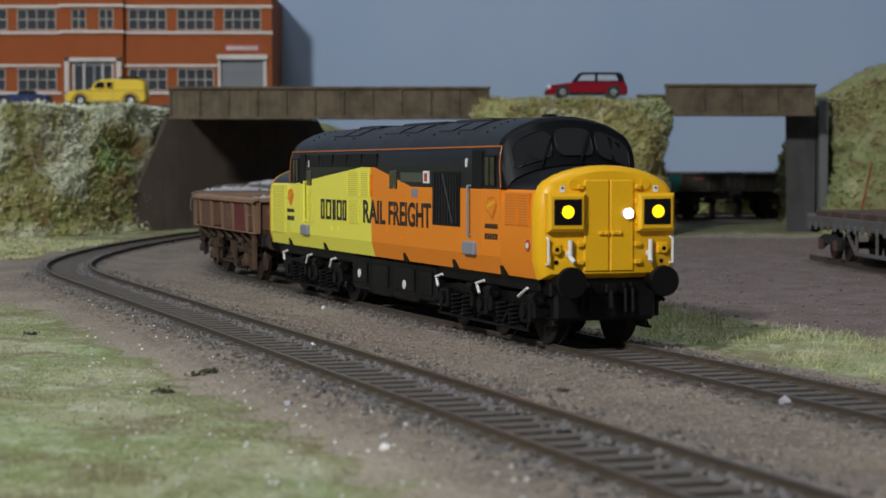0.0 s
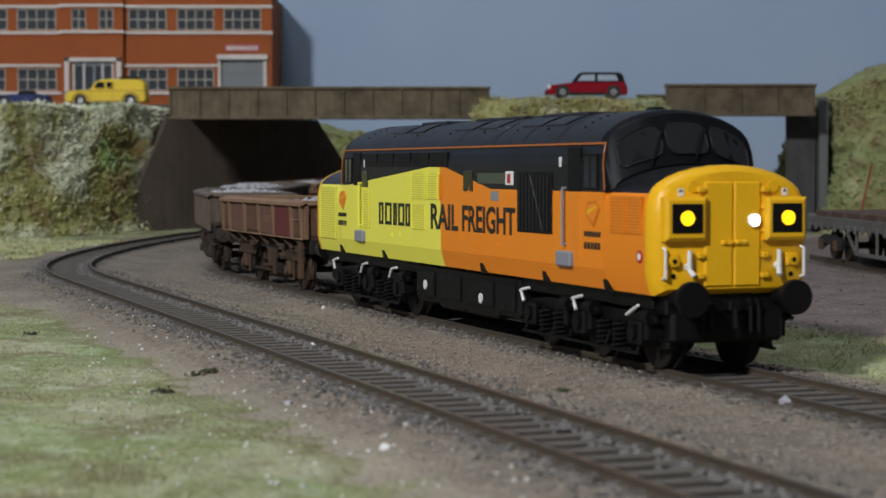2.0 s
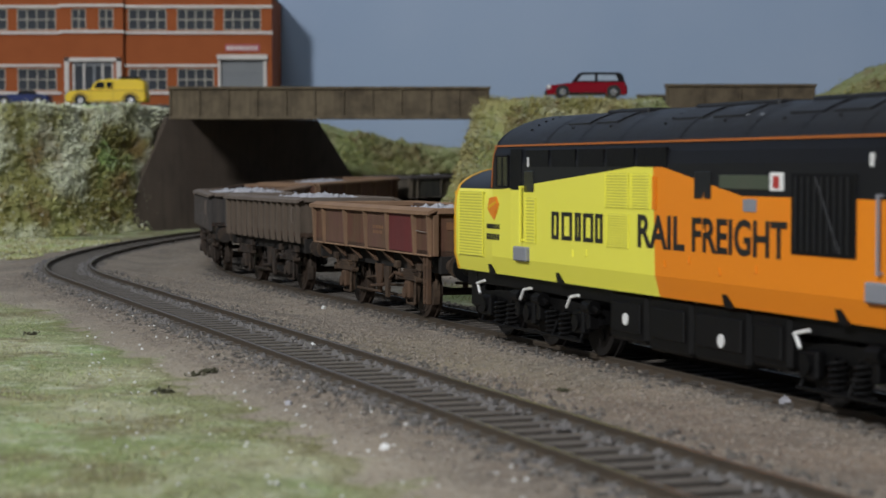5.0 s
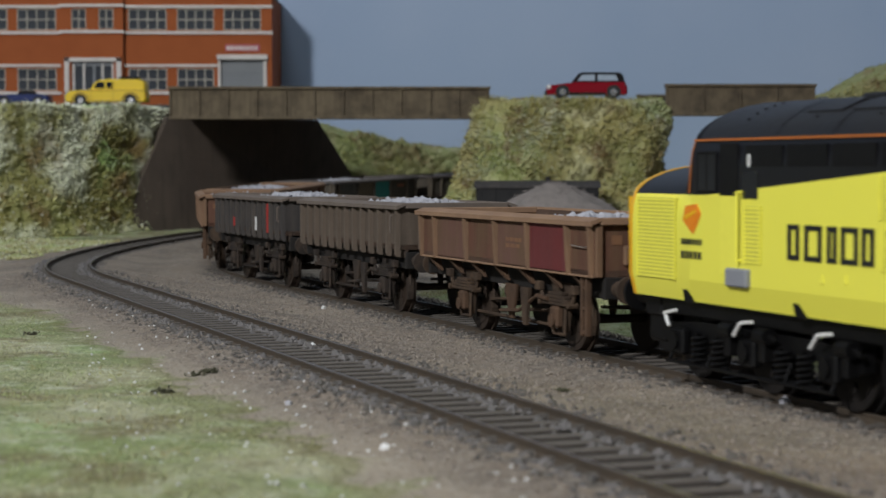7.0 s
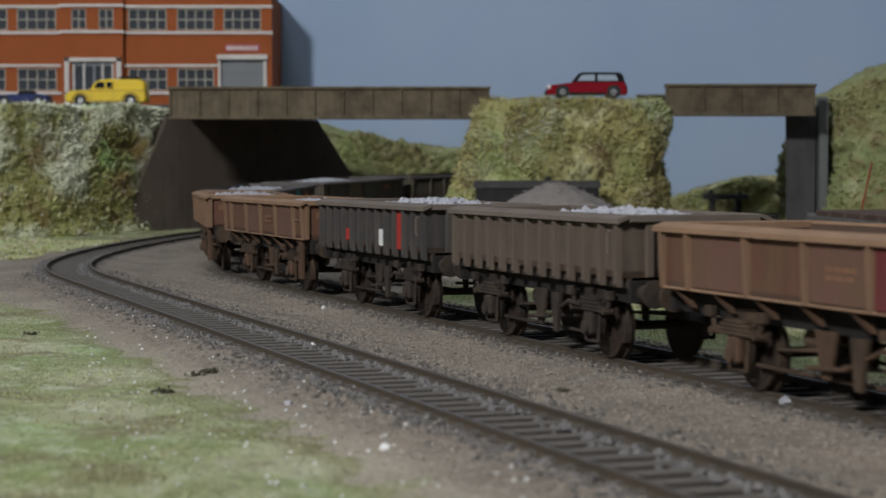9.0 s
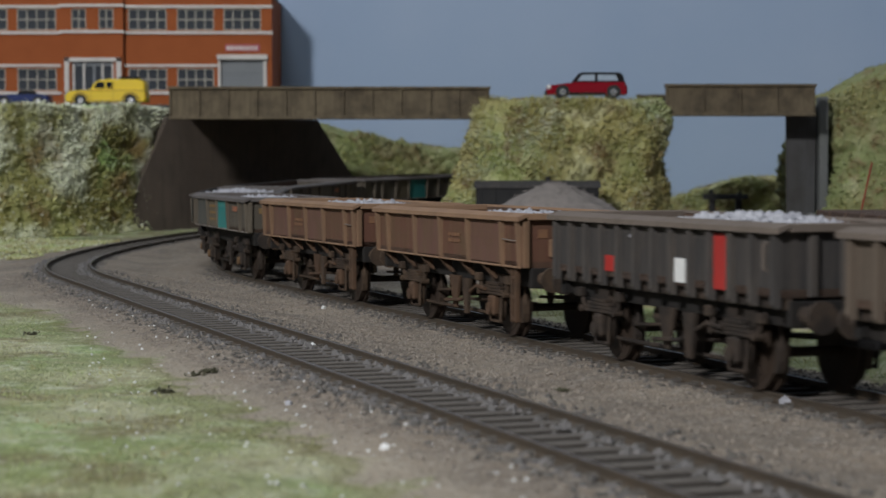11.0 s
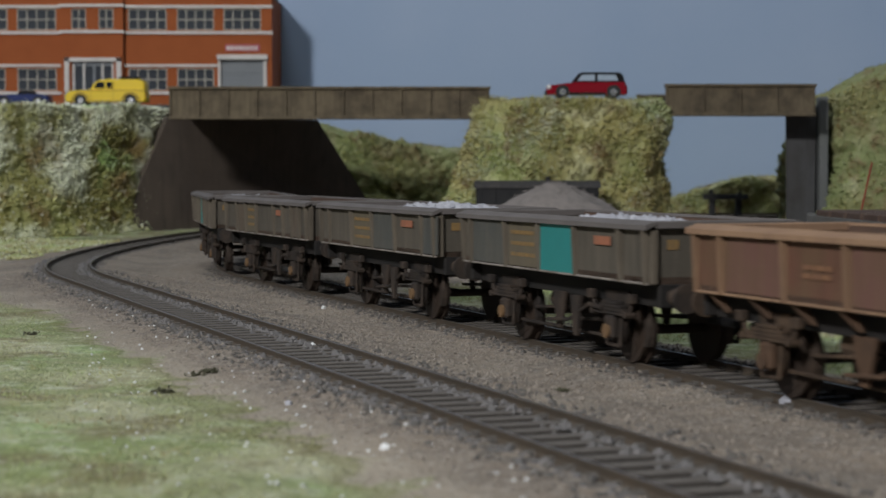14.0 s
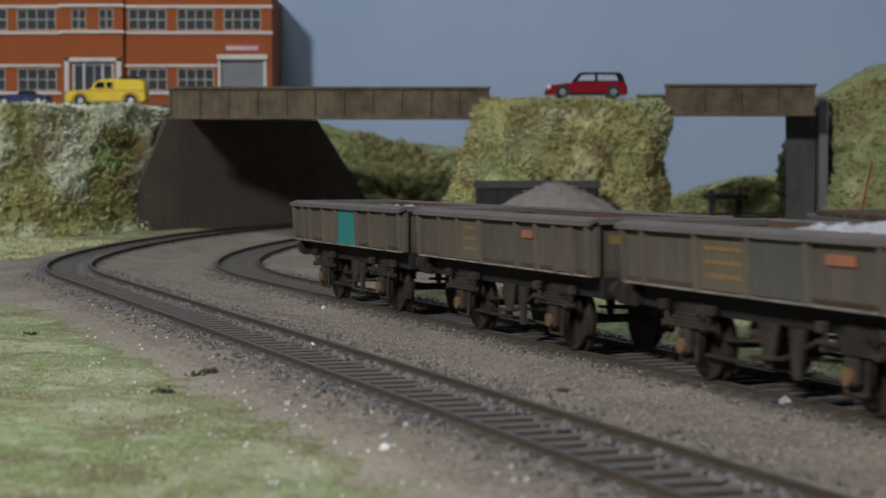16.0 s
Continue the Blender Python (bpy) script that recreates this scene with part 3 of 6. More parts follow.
def bank(name, label, ring, z0, z1, top_scale, rough, seed, clumps, foams, levels=56, around=230, lean=0.0, tufts=1.0, pale=0.10, flare=0.03):
    """A steep bank: a footprint drawn up to a smaller top, craggy, with patches of flock, leaf clumps and fibres on it."""
    soil, main, light, shade = foams
    rng = np.random.RandomState(int(seed * 7))
    ring = np.asarray(ring, float)
    seg = np.linalg.norm(np.roll(ring, -1, 0) - ring, axis=1)
    cum = np.concatenate([[0], np.cumsum(seg)])
    pts = np.array([[np.interp(u, cum, np.append(ring[:, k], ring[0, k])) for k in (0, 1)] for u in np.linspace(0, cum[-1], around, endpoint=False)])
    mid = pts.mean(0)
    rows = []
    for i in range(levels + 9):
        u = min(i / levels, 1.0)
        inward = max(0, i - levels) / 8.0
        f = (1 - (1 - top_scale) * u ** 1.3 + flare * (1 - u) ** 4) * (1 - inward * 0.999)
        p = mid + (pts - mid) * f + np.array([lean * u, 0])
        top = np.array([z1(x, y) for x, y in p]) if callable(z1) else np.full(len(p), float(z1))
        z = z0 + (top - z0) * (1 - (1 - u) ** 1.25)
        row = []
        for (x, y), zz in zip(p, z):
            v = Vector((x * 0.04, y * 0.04, zz * 0.04 + seed))
            w = Vector((x * 0.13, y * 0.13, zz * 0.13 + seed))
            crag = 0.5 - abs(noise.noise(w * 0.8)) * 2.2
            k = rough * (1.5 * noise.noise(v) + 0.4 * crag + 0.55 * noise.noise(w * 2.1) + 0.35 * noise.noise(w * 4.6))
            k *= 0.25 + 0.75 * min(1, u * 4)
            n = np.array([x, y]) - mid
            n = n / (np.linalg.norm(n) + 1e-6)
            row.append((x + n[0] * k * (1 - inward), y + n[1] * k * (1 - inward), zz + k * 0.5 * u))
        rows.append(row)
    v = np.array(rows).reshape(-1, 3)
    faces = []
    for i in range(len(rows) - 1):
        for j in range(around):
            k = (j + 1) % around
            faces.append((i * around + j, i * around + k, (i + 1) * around + k, (i + 1) * around + j))
    hill = thing(name, label, "bank", "grassy banks")
    sheet("slope", v, faces, soil, hill, smooth=True)
    grid = v.reshape(len(rows), around, 3)

    def place(count):
        i = rng.uniform(0, len(rows) - 4, count)
        j = rng.randint(0, around, count)
        a = i.astype(int)
        f = (i - a)[:, None]
        g = rng.rand(count)[:, None]
        p = grid[a, j] * (1 - f) + grid[a + 1, j] * f
        q = grid[a, (j + 1) % around] * (1 - f) + grid[a + 1, (j + 1) % around] * f
        return p * (1 - g) + q * g

    def field(p, scale, seed2):
        return np.array([noise.noise(Vector((a * scale, b * scale, c * scale + seed2))) for a, b, c in p])

    def outward(p, by):
        n = np.c_[p[:, :2] - mid, np.full(len(p), 14.0)]
        n[:, :2] /= np.linalg.norm(n[:, :2], axis=1)[:, None] / 20.0 + 1e-6
        return p + n / np.linalg.norm(n, axis=1)[:, None] * np.asarray(by)[:, None]

    def scatter(name2, count, scale, seed2, lo, sizes, material, text, proud=1.0):
        p = place(count)
        f = field(p, scale, seed2) + 0.5 * field(p, scale * 2.6, seed2 + 3) + rng.normal(0, 0.1, len(p))
        p, f = p[f > lo], f[f > lo]
        p = outward(p, np.minimum((f - lo) * 5.0, 2.6) * proud * rng.uniform(0.2, 1.0, len(p)))
        ob = pebbles(name2, p, rng.uniform(*sizes, len(p)) ** 1.6, material, hill)
        tagged(ob, text, kind="stuff")

    scatter("undergrowth", int(clumps * (0.25 if main is light else 1.0)), 0.075, seed + 20, 0.06, (0.5, 1.3), shade, "dark brown-green undergrowth", 0.5)
    scatter("flock", int(clumps * 1.7), 0.085, seed + 40, -0.06, (0.45, 1.25), main, "green and straw flock clumps")
    scatter("pale_flock", int(clumps * 2.2), 0.03, seed + 60, pale, (0.4, 1.15), light, "pale flock clumps", 1.3)
    p = place(int(clumps * 2.2 * tufts))
    p = p[field(p, 0.07, seed + 80) + rng.normal(0, 0.18, len(p)) > 0.0]
    ob = blades("turf", p, rng.uniform(1.2, 4.4, len(p)), main, 1.0, 0.2)
    ob.parent = hill
    tagged(ob, "straw and green grass fibres", kind="stuff")
    return hill


PALE_SET = (FLOCK_PATCHY, FLOCK_PATCHY, FLOCK_PATCHY, FLOCK_DARK)
STRAW_SET = (FLOCK_STRAW, FLOCK_STRAW, FLOCK, FLOCK_DARK)
OLIVE_SET = (FLOCK_OLIVE, FLOCK_OLIVE, FLOCK_STRAW, FLOCK_DARK)
bank("left_bank", "tall pale green scatter-covered embankment beside the abutment",
     [(-520, 975), (-330, 974), (-242, 992), (-216, 1018), (-197, 1046), (-166, 1096), (-143, 1170), (-520, 1190)], -3, 72.5, 0.92, 3.6, 1.0, 24000, PALE_SET, around=330, lean=20.0, pale=-0.22, flare=0.07)
bank("middle_bank", "steep straw-green embankment between the two bridges",
     [(0, 1034), (56, 1022), (112, 1028), (124, 1042), (122, 1092), (70, 1092), (12, 1082)], -2, 75.4, 0.77, 4.0, 5.0, 15000, STRAW_SET, lean=7.0)
bank("far_bank", "brown and green bushes beyond the long bridge",
     [(-115, 1290), (-70, 1255), (40, 1290), (80, 1330), (40, 1395), (-115, 1395)], 0, lambda x, y: 66 - 0.2 * max(0, x + 85), 0.86, 10, 9.0, 9000, OLIVE_SET)
bank("right_bank", "tall green-brown grassy bank beside the pier",
     [(216, 1068), (300, 1050), (520, 1060), (520, 1215), (218, 1215)], -2, lambda x, y: 76 + 0.42 * min(max(0, x - 220), 60), 0.95, 7, 13.0, 12000, OLIVE_SET)
bank("distant_bushes", "low distant green bushes against the sky board",
     [(118, 1345), (175, 1338), (260, 1345), (260, 1400), (118, 1400)], 0, lambda x, y: 13 + 17 * min(1, max(0, (x - 160) / 50)), 0.9, 5, 17.0, 6000, STRAW_SET)


def build_road():
    bm = B()
    box(bm, -900, -140, 1150, 1419, 40, 77)
    tagged(part("road_terrace", bm, TARMAC), "raised grey roadway behind the embankment", "road", kind="structure")


build_road()

# ---------------- the locomotive ----------------
MOVERS = []


def hull(x, w, zs, zc, zb=13.75, n=14, power=0.62):
    """A body section at x: half width w, shoulders at zs, crown at zc."""
    side = [(-(w - 1.1), zb), (-w, 17.9), (-w, zs - 4.5), (-(w - 0.25), zs - 2), (-(w - 0.9), zs)]
    arch = []
    for i in range(1, n):
        y = -(w - 0.9) * math.cos(math.pi * i / n)
        arch.append((y, zs + (zc - zs) * max(0.0, 1 - (y / (w - 0.9)) ** 2) ** power))
    pts = side + arch + [(-y, z) for y, z in side[::-1]]
    return [(x, y, z) for y, z in pts]


def panel(bm, x0, x1, z0, z1, y=-17.3, out=0.18, inner=0.5):
    return box(bm, x0, x1, y - out, y + inner, z0, z1)


def lettering(text, x0, x1, z0, z1, y, material, parent, name, label=""):
    """Raised letters on the side, fitted to the space."""
    cu = bpy.data.curves.new(name, "FONT")
    cu.body, cu.extrude, cu.resolution_u, cu.offset = text, 0.02, 3, 0.022
    tmp = new(name, cu)
    bpy.context.view_layer.update()
    me = bpy.data.meshes.new_from_object(tmp.evaluated_get(bpy.context.evaluated_depsgraph_get()))
    bpy.data.objects.remove(tmp)
    co = np.empty(len(me.vertices) * 3)
    me.vertices.foreach_get("co", co)
    co = co.reshape(-1, 3)
    lo, hi = co.min(0), co.max(0)
    u = (co - lo) / np.maximum(hi - lo, 1e-9)
    me.vertices.foreach_set("co", (np.c_[x0 + u[:, 0] * (x1 - x0), y - 0.12 + u[:, 2] * -0.0 + (1 - u[:, 2]) * 0.12, z0 + u[:, 1] * (z1 - z0)] * MM).ravel())
    me.materials.append(material)
    me.update()
    ob = new(name, me)
    ob.parent = parent
    if label:
        tagged(ob, label)
    return ob


def wheelset(parent, x, radius, name="wheelset", back=7.2, material=None):
    """Two flanged wheels on an axle, turning about its middle."""
    bm = B()
    for s in (-1, 1):
        tube(bm, (0, s * back, 0), (0, s * (back + 0.8), 0), radius + 0.7, n=28)
        tube(bm, (0, s * (back + 0.8), 0), (0, s * (back + 2.6), 0), radius, n=28)
        tube(bm, (0, s * (back + 2.5), 0), (0, s * (back + 2.75), 0), radius * 0.78, n=20)
        tube(bm, (0, s * (back + 2.6), 0), (0, s * (back + 3.4), 0), radius * 0.22, n=10)
        for k in range(4):
            a = k * math.pi / 2
            c = Vector((math.cos(a) * radius * 0.5, s * (back + 2.8), math.sin(a) * radius * 0.5))
            tube(bm, c - Vector((0, 0.25, 0)), c + Vector((0, 0.25, 0)), radius * 0.13, n=8)
    tube(bm, (0, -back, 0), (0, back, 0), 1.0, n=8)
    return part(name, bm, material or STEEL, parent, at=Matrix.Translation((x * MM, 0, radius * MM)))


def build_bogie(loco, cx, front):
    bogie = new("bogie")
    bogie.parent = loco
    bogie.matrix_basis = Matrix.Translation((cx * MM, 0, 0))
    wheels = []
    for x in (-27, 0, 27):
        w = wheelset(bogie, x, 7.7, material=LOCO_WHEEL)
        wheels.append((w, w.matrix_basis.copy(), 7.7))
    for s in (-1, 1):
        bm = B()
        prism(bm, [(-36, 9.4), (-36, 6.6), (-31, 5.4), (-20, 7.4), (-8, 7.4), (-5, 5.6), (5, 5.6), (8, 7.4), (20, 7.4), (31, 5.4), (36, 6.6), (36, 9.4), (20, 10.6), (-20, 10.6)], s * 11.6, s * 13.4)
        part("bogie_frame", bm, FRAME, bogie)
        for x in (-27, 0, 27):
            bm = B()
            box(bm, x - 2.9, x + 2.9, s * 13.3, s * 15.3, 4.0, 9.0, 0.5)
            tube(bm, (x, s * 15.2, 6.6), (x, s * 15.9, 6.6), 1.7, n=12)
            part("axlebox", bm, FRAME, bogie)
        for x in (-19, -11.5, 11.5, 19):
            bm = B()
            rings = []
            for k in range(56):
                a = k * 2 * math.pi / 10
                c = Vector((x + 1.5 * math.cos(a), s * 14.2 + 1.5 * math.sin(a), 2.6 + k * 0.105))
                out = Vector((math.cos(a), math.sin(a), 0))
                rings.append([c + out * 0.38 * math.cos(b) + Vector((0, 0, 0.38 * math.sin(b))) for b in (0, 1.57, 3.14, 4.71)])
            loft(bm, rings)
            part("coil_spring", bm, FRAME, bogie)
        bm = B()
        box(bm, -24, -8, s * 13.6, s * 14.6, 2.2, 3.2, 0.2)
        box(bm, 8, 24, s * 13.6, s * 14.6, 2.2, 3.2, 0.2)
        part("spring_plank", bm, FRAME, bogie)
        for x in (-6.2, 6.2, 33):
            bm = B()
            tube(bm, (x - 2, s * 15.0, 10.2), (x + 2, s * 15.0, 10.2), 1.5, n=10)
            tube(bm, (x + 2, s * 15.0, 10.2), (x + 4.4, s * 15.0, 9.4), 0.5, n=6)
            box(bm, x - 1, x + 1, s * 13, s * 15.6, 5.5, 9.2, 0.2)
            part("brake_cylinder", bm, FRAME, bogie)
        bm = B()
        tube(bm, (-30, s * 15.4, 2.6), (30, s * 15.4, 2.6), 0.35, n=6)
        for x in (-29, -14, 14, 29):
            tube(bm, (x, s * 15.4, 2.6), (x, s * 14, 6), 0.35, n=6)
        part("brake_rod", bm, FRAME, bogie)
        for x, bend in ((-28.0, 0), (1.0, 0 if front else 1), (29.0 if front else 27.0, 2 if front else 1)):
            bm = B()
            corners = [[(3.4, 12.6), (-1.2, 11.7), (0.8, 9.4)], [(-3.2, 9.6), (-0.6, 12.0), (3.6, 12.5)], [(-2.8, 10.2), (2.8, 12.4)]][bend]
            for a, b in zip(corners, corners[1:]):
                tube(bm, (x + a[0], s * 16.3, a[1]), (x + b[0], s * 16.5, b[1]), 0.36, n=6)
            part("sand_pipe", bm, WHITE, bogie, "bent white-painted pipe")
    return wheels


def build_nose(loco, e):
    """The bonnet at one end; e is 1 for the leading end."""
    nose = new("nose")
    nose.parent = loco
    if e < 0:
        nose.matrix_basis = Matrix.Rotation(math.pi, 4, "Z")
    shell = NOSE_YELLOW
    bm = B()
    loft(bm, [hull(84, 17.25, 34.2, 39.2), hull(113.4, 17.2, 33.6, 39.2)])
    bonnet = part("bonnet", bm, LIVERY if e > 0 else LIVERY_REAR, nose, smooth=True)
    bm = B()
    loft(bm, [hull(113.3, 17.25, 33.7, 39.3, 13.7), hull(114.8, 17.2, 33.65, 39.3, 13.7), hull(116.2, 16.6, 33.2, 38.9, 14.3), hull(117.0, 15.4, 32.2, 38.0, 15.0)])
    front = part("nose_front", bm, shell, nose, "glossy warning-yellow nose end", smooth=True)
    X = 117.0
    bm = B()
    box(bm, X - 0.4, X + 0.45, -6.3, -0.12, 15.4, 36.0, 0.3)
    box(bm, X - 0.4, X + 0.45, 0.12, 6.0, 15.4, 36.0, 0.3)
    part("nose_door", bm, shell, front)
    for y in (-7.2, 6.9):
        for z in (34.4, 31.0, 26.5, 21.5, 17.5):
            bm = B()
            box(bm, X - 0.3, X + 1.0, y - 0.8, y + 0.8, z - 0.55, z + 0.55, 0.2)
            part("hinge", bm, shell, front)
    for y in (-2.2, -0.9, 0.9, 2.2):
        bm = B()
        box(bm, X, X + 1.1, y - 0.6, y + 0.6, 23.6, 24.5, 0.2)
        part("catch", bm, shell, front)
    for s in (-1, 1):
        bm = B()
        y0, y1 = s * 6.5, s * 15.6
        loft(bm, [[(X - 3, y, z) for y, z in ((y0, 24.4), (y1, 24.4), (y1, 33.0), (y0, 33.0))], [(X + 1.4, y, z) for y, z in ((y0, 24.4), (y1, 24.4), (y1, 33.0), (y0, 33.0))],
                  [(X + 2.0, y, z) for y, z in ((y0 + s * 0.7, 25.1), (y1 - s * 0.7, 25.1), (y1 - s * 0.7, 32.3), (y0 + s * 0.7, 32.3))]])
        boxp = part("headcode_box", bm, shell, front)
        bm = B()
        box(bm, X + 1.8, X + 2.25, s * 7.7, s * 14.3, 26.0, 31.7, 0.1)
        part("marker_panel", bm, BLACK, boxp, "black lamp panel")
        bm = B()
        tube(bm, (X + 2.1, s * 11.1, 28.9), (X + 2.5, s * 11.1, 28.9), 1.45, n=20)
        part("marker_lamp", bm, LAMP_YELLOW if e > 0 else GLASS, boxp, "round glowing yellow marker lamp" if e > 0 else "unlit marker lamp")
        bm = B()
        tube(bm, (X - 1, s * 8.8, 35.0), (X + 0.3, s * 8.8, 35.0), 1.2, n=16)
        part("horn_cover", bm, shell, front)
        bm = B()
        box(bm, X - 1.0, X + 0.12, min(s * 10.9, s * 12.1), max(s * 10.9, s * 12.1), 33.2, 34.7)
        sticker = part("warning_label", bm, WHITE, front, "small white warning label")
        bm = B()
        c = s * 11.5
        loft(bm, [[(x, c - 0.4, 34.0), (x, c + 0.4, 34.0), (x, c, 34.6)] for x in (X, X + 0.2)])
        part("warning_triangle", bm, INK, sticker)
        bm = B()
        pts = [(X - 0.2, s * 15.2, 17.0), (X + 1.2, s * 15.3, 17.4), (X + 1.2, s * 15.3, 22.8), (X - 0.2, s * 15.2, 23.2)]
        for a, b in zip(pts, pts[1:]):
            tube(bm, a, b, 0.3, n=6)
        part("handrail", bm, WHITE, front, "white handrail")
        bm = B()
        tube(bm, (X + 0.9, s * 9.9, 18.6), (X + 0.9, s * 9.9, 22.6), 0.5, n=8)
        tube(bm, (X + 0.9, s * 9.9, 18.8), (X + 1.9, s * 9.4, 17.6), 0.55, n=8)
        tube(bm, (X - 0.2, s * 9.9, 19.4), (X + 0.9, s * 9.9, 19.4), 0.8, n=8)
        part("brake_pipe", bm, WHITE, front, "white hose cock")
        bm = B()
        box(bm, X - 0.4, X + 0.5, s * 11.6, s * 14.8, 19.0, 22.0, 0.5)
        tube(bm, (X + 0.3, s * 13.2, 20.5), (X + 1.1, s * 13.2, 20.5), 1.05, n=14)
        sock = part("jumper_socket", bm, shell, front)
        bm = B()
        tube(bm, (X + 1.05, s * 13.2, 20.5), (X + 1.2, s * 13.2, 20.5), 0.5, n=10)
        part("socket_hole", bm, BLACK, sock)
        bm = B()
        tube(bm, (X - 0.4, s * 13.0, 17.6), (X + 0.2, s * 13.0, 17.6), 0.5, n=10)
        part("lamp_iron", bm, BLACK, front)
        # buffers
        bm = B()
        tube(bm, (X - 3, s * 11.35, 13.3), (X + 2.6, s * 11.35, 13.3), 2.0, n=16)
        tube(bm, (X + 2.6, s * 11.35, 13.3), (X + 4.4, s * 11.35, 13.3), 1.3, n=14)
        tube(bm, (X + 4.4, s * 11.35, 13.3), (X + 5.6, s * 11.35, 13.3), 3.55, 3.4, n=26)
        part("buffer", bm, BLACK, nose, "round black buffer")
    bm = B()
    tube(bm, (X + 0.4, 4.3, 28.4), (X + 1.1, 4.3, 28.4), 1.35, n=20)
    part("headlamp_rim", bm, WHITE, front)
    bm = B()
    tube(bm, (X + 1.05, 4.3, 28.4), (X + 1.35, 4.3, 28.4), 1.08, n=20)
    part("headlamp", bm, LAMP_WHITE if e > 0 else GLASS, front, "bright white headlamp" if e > 0 else "unlit headlamp")
    bm = B()
    box(bm, 108, 115, -13.5, 13.5, 9.6, 15.0, 0.4)
    part("buffer_beam", bm, BLACK, nose, "black buffer beam")
    part("valance", box(B(), 108, 115.5, -12.5, 12.5, 4.2, 10.5, 0.8), BLACK, nose)
    for s in (-1, 1):
        part("guard_iron", box(B(), 107, 112.5, s * 10.75 - 1.1, s * 10.75 + 1.1, 2.6, 10, 0.4), BLACK, nose)
    bm = B()
    box(bm, 115, 118.5, -1.4, 1.4, 10.5, 12.6, 0.3)
    tube(bm, (118, 0, 11), (118.5, 0, 7.2), 0.7, n=8)
    for y in (-6.2, -4.4, 4.4, 6.2):
        tube(bm, (115.2, y, 12.6), (116.4, y, 11.6), 0.45, n=6)
        tube(bm, (116.4, y, 11.6), (116.6, y, 6.2), 0.45, n=6)
    part("coupling", bm, BLACK, nose)
    # cab front above the bonnet
    secs = [(86.2, 17.25, 43.8, 50.9), (89.6, 17.2, 43.75, 50.7), (91.4, 17.1, 43.3, 50.0), (97.0, 17.0, 34.6, 39.6)]
    bm = B()
    # the screens sweep back towards the sides
    swept = []
    for sec, back in zip(secs, (-2.6, -1.6, 0.2, 3.4)):
        swept.append([(x - back * (y / 17.0) ** 2, y, max(z, 33.9)) for x, y, z in hull(*sec, zb=30.0)])
    loft(bm, swept)
    part("cab_front", bm, CAB_BLACK, nose, "gloss black cab front", smooth=True)
    a, b = np.array(hull(*secs[2], zb=30.0)), np.array(hull(*secs[3], zb=30.0))
    def on_screen(y, u):
        ya, ia = a[:, 1], np.argsort(a[5:-5, 1])
        za = np.interp(y, a[5:-5, 1][ia], a[5:-5, 2][ia])
        zb_ = np.interp(y, b[5:-5, 1][ia], b[5:-5, 2][ia])
        return np.array([91.4 + (97.0 - 91.4) * u - (0.2 + 3.2 * u) * (y / 17.0) ** 2, y, za + (zb_ - za) * u])
    for y0, y1 in ((-14.9, -5.7), (-4.6, 4.6), (5.7, 14.9)):
        ring = []
        for k in range(28):
            a_ = 2 * math.pi * k / 28
            c_, s_ = math.cos(a_), math.sin(a_)
            yy = (y0 + y1) / 2 + (y1 - y0) / 2 * math.copysign(abs(c_) ** 0.45, c_)
            ring.append(on_screen(yy, 0.49 - 0.33 * math.copysign(abs(s_) ** 0.45, s_)))
        out = np.array([0.55, 0, 0.3])
        bm = B()
        loft(bm, [[p - out for p in ring], [p + out * 0.35 for p in ring]])
        pane = part("windscreen", bm, GLASS, nose, "dark glazed windscreen pane")
        bm = B()
        for p, q in zip(ring, ring[1:] + ring[:1]):
            tube(bm, p + out * 0.4, q + out * 0.4, 0.16, n=5)
        part("window_frame", bm, BLACK, pane)
    for y in (-9, 0.5):
        bm = B()
        p, q = on_screen(y, 0.98) + [0.6, 0, 0.4], on_screen(y + 3.5, 0.35) + [0.6, 0, 0.5]
        tube(bm, p, q, 0.22, n=5)
        part("wiper", bm, BLACK, nose)
    # the leading bonnet is a little shorter than the trailing one
    reach = -3.0 if e > 0 else 2.5
    for child in nose.children:
        if child.name.split(".")[0] not in ("cab_front", "windscreen", "wiper"):
            child.matrix_basis = Matrix.Translation((reach * MM, 0, 0)) @ child.matrix_basis
    return nose


def louvres(parent, x0, x1, z0, z1, material, dark, count, y=-17.3, upright=False):
    bm = B()
    # backing in a darker copy of the slat paint: painted shade in the slots
    panel(bm, x0, x1, z0, z1, y, 0.1)
    g = part("grille", bm, dark, parent)
    bm = B()
    for k in range(count):
        if upright:
            c = x0 + (x1 - x0) * (k + 0.5) / count
            box(bm, c - (x1 - x0) / count * 0.28, c + (x1 - x0) / count * 0.28, y - 0.2, y, z0 + 0.3, z1 - 0.3)
        else:
            c = z0 + (z1 - z0) * (k + 0.5) / count
            box(bm, x0 + 0.3, x1 - 0.3, y - 0.2, y, c - (z1 - z0) / count * 0.28, c + (z1 - z0) / count * 0.28)
    for a, b in ((x0, x0 + 0.4), (x1 - 0.4, x1)):
        box(bm, a, b, y - 0.3, y, z0, z1)
    part("louvre", bm, material, g)


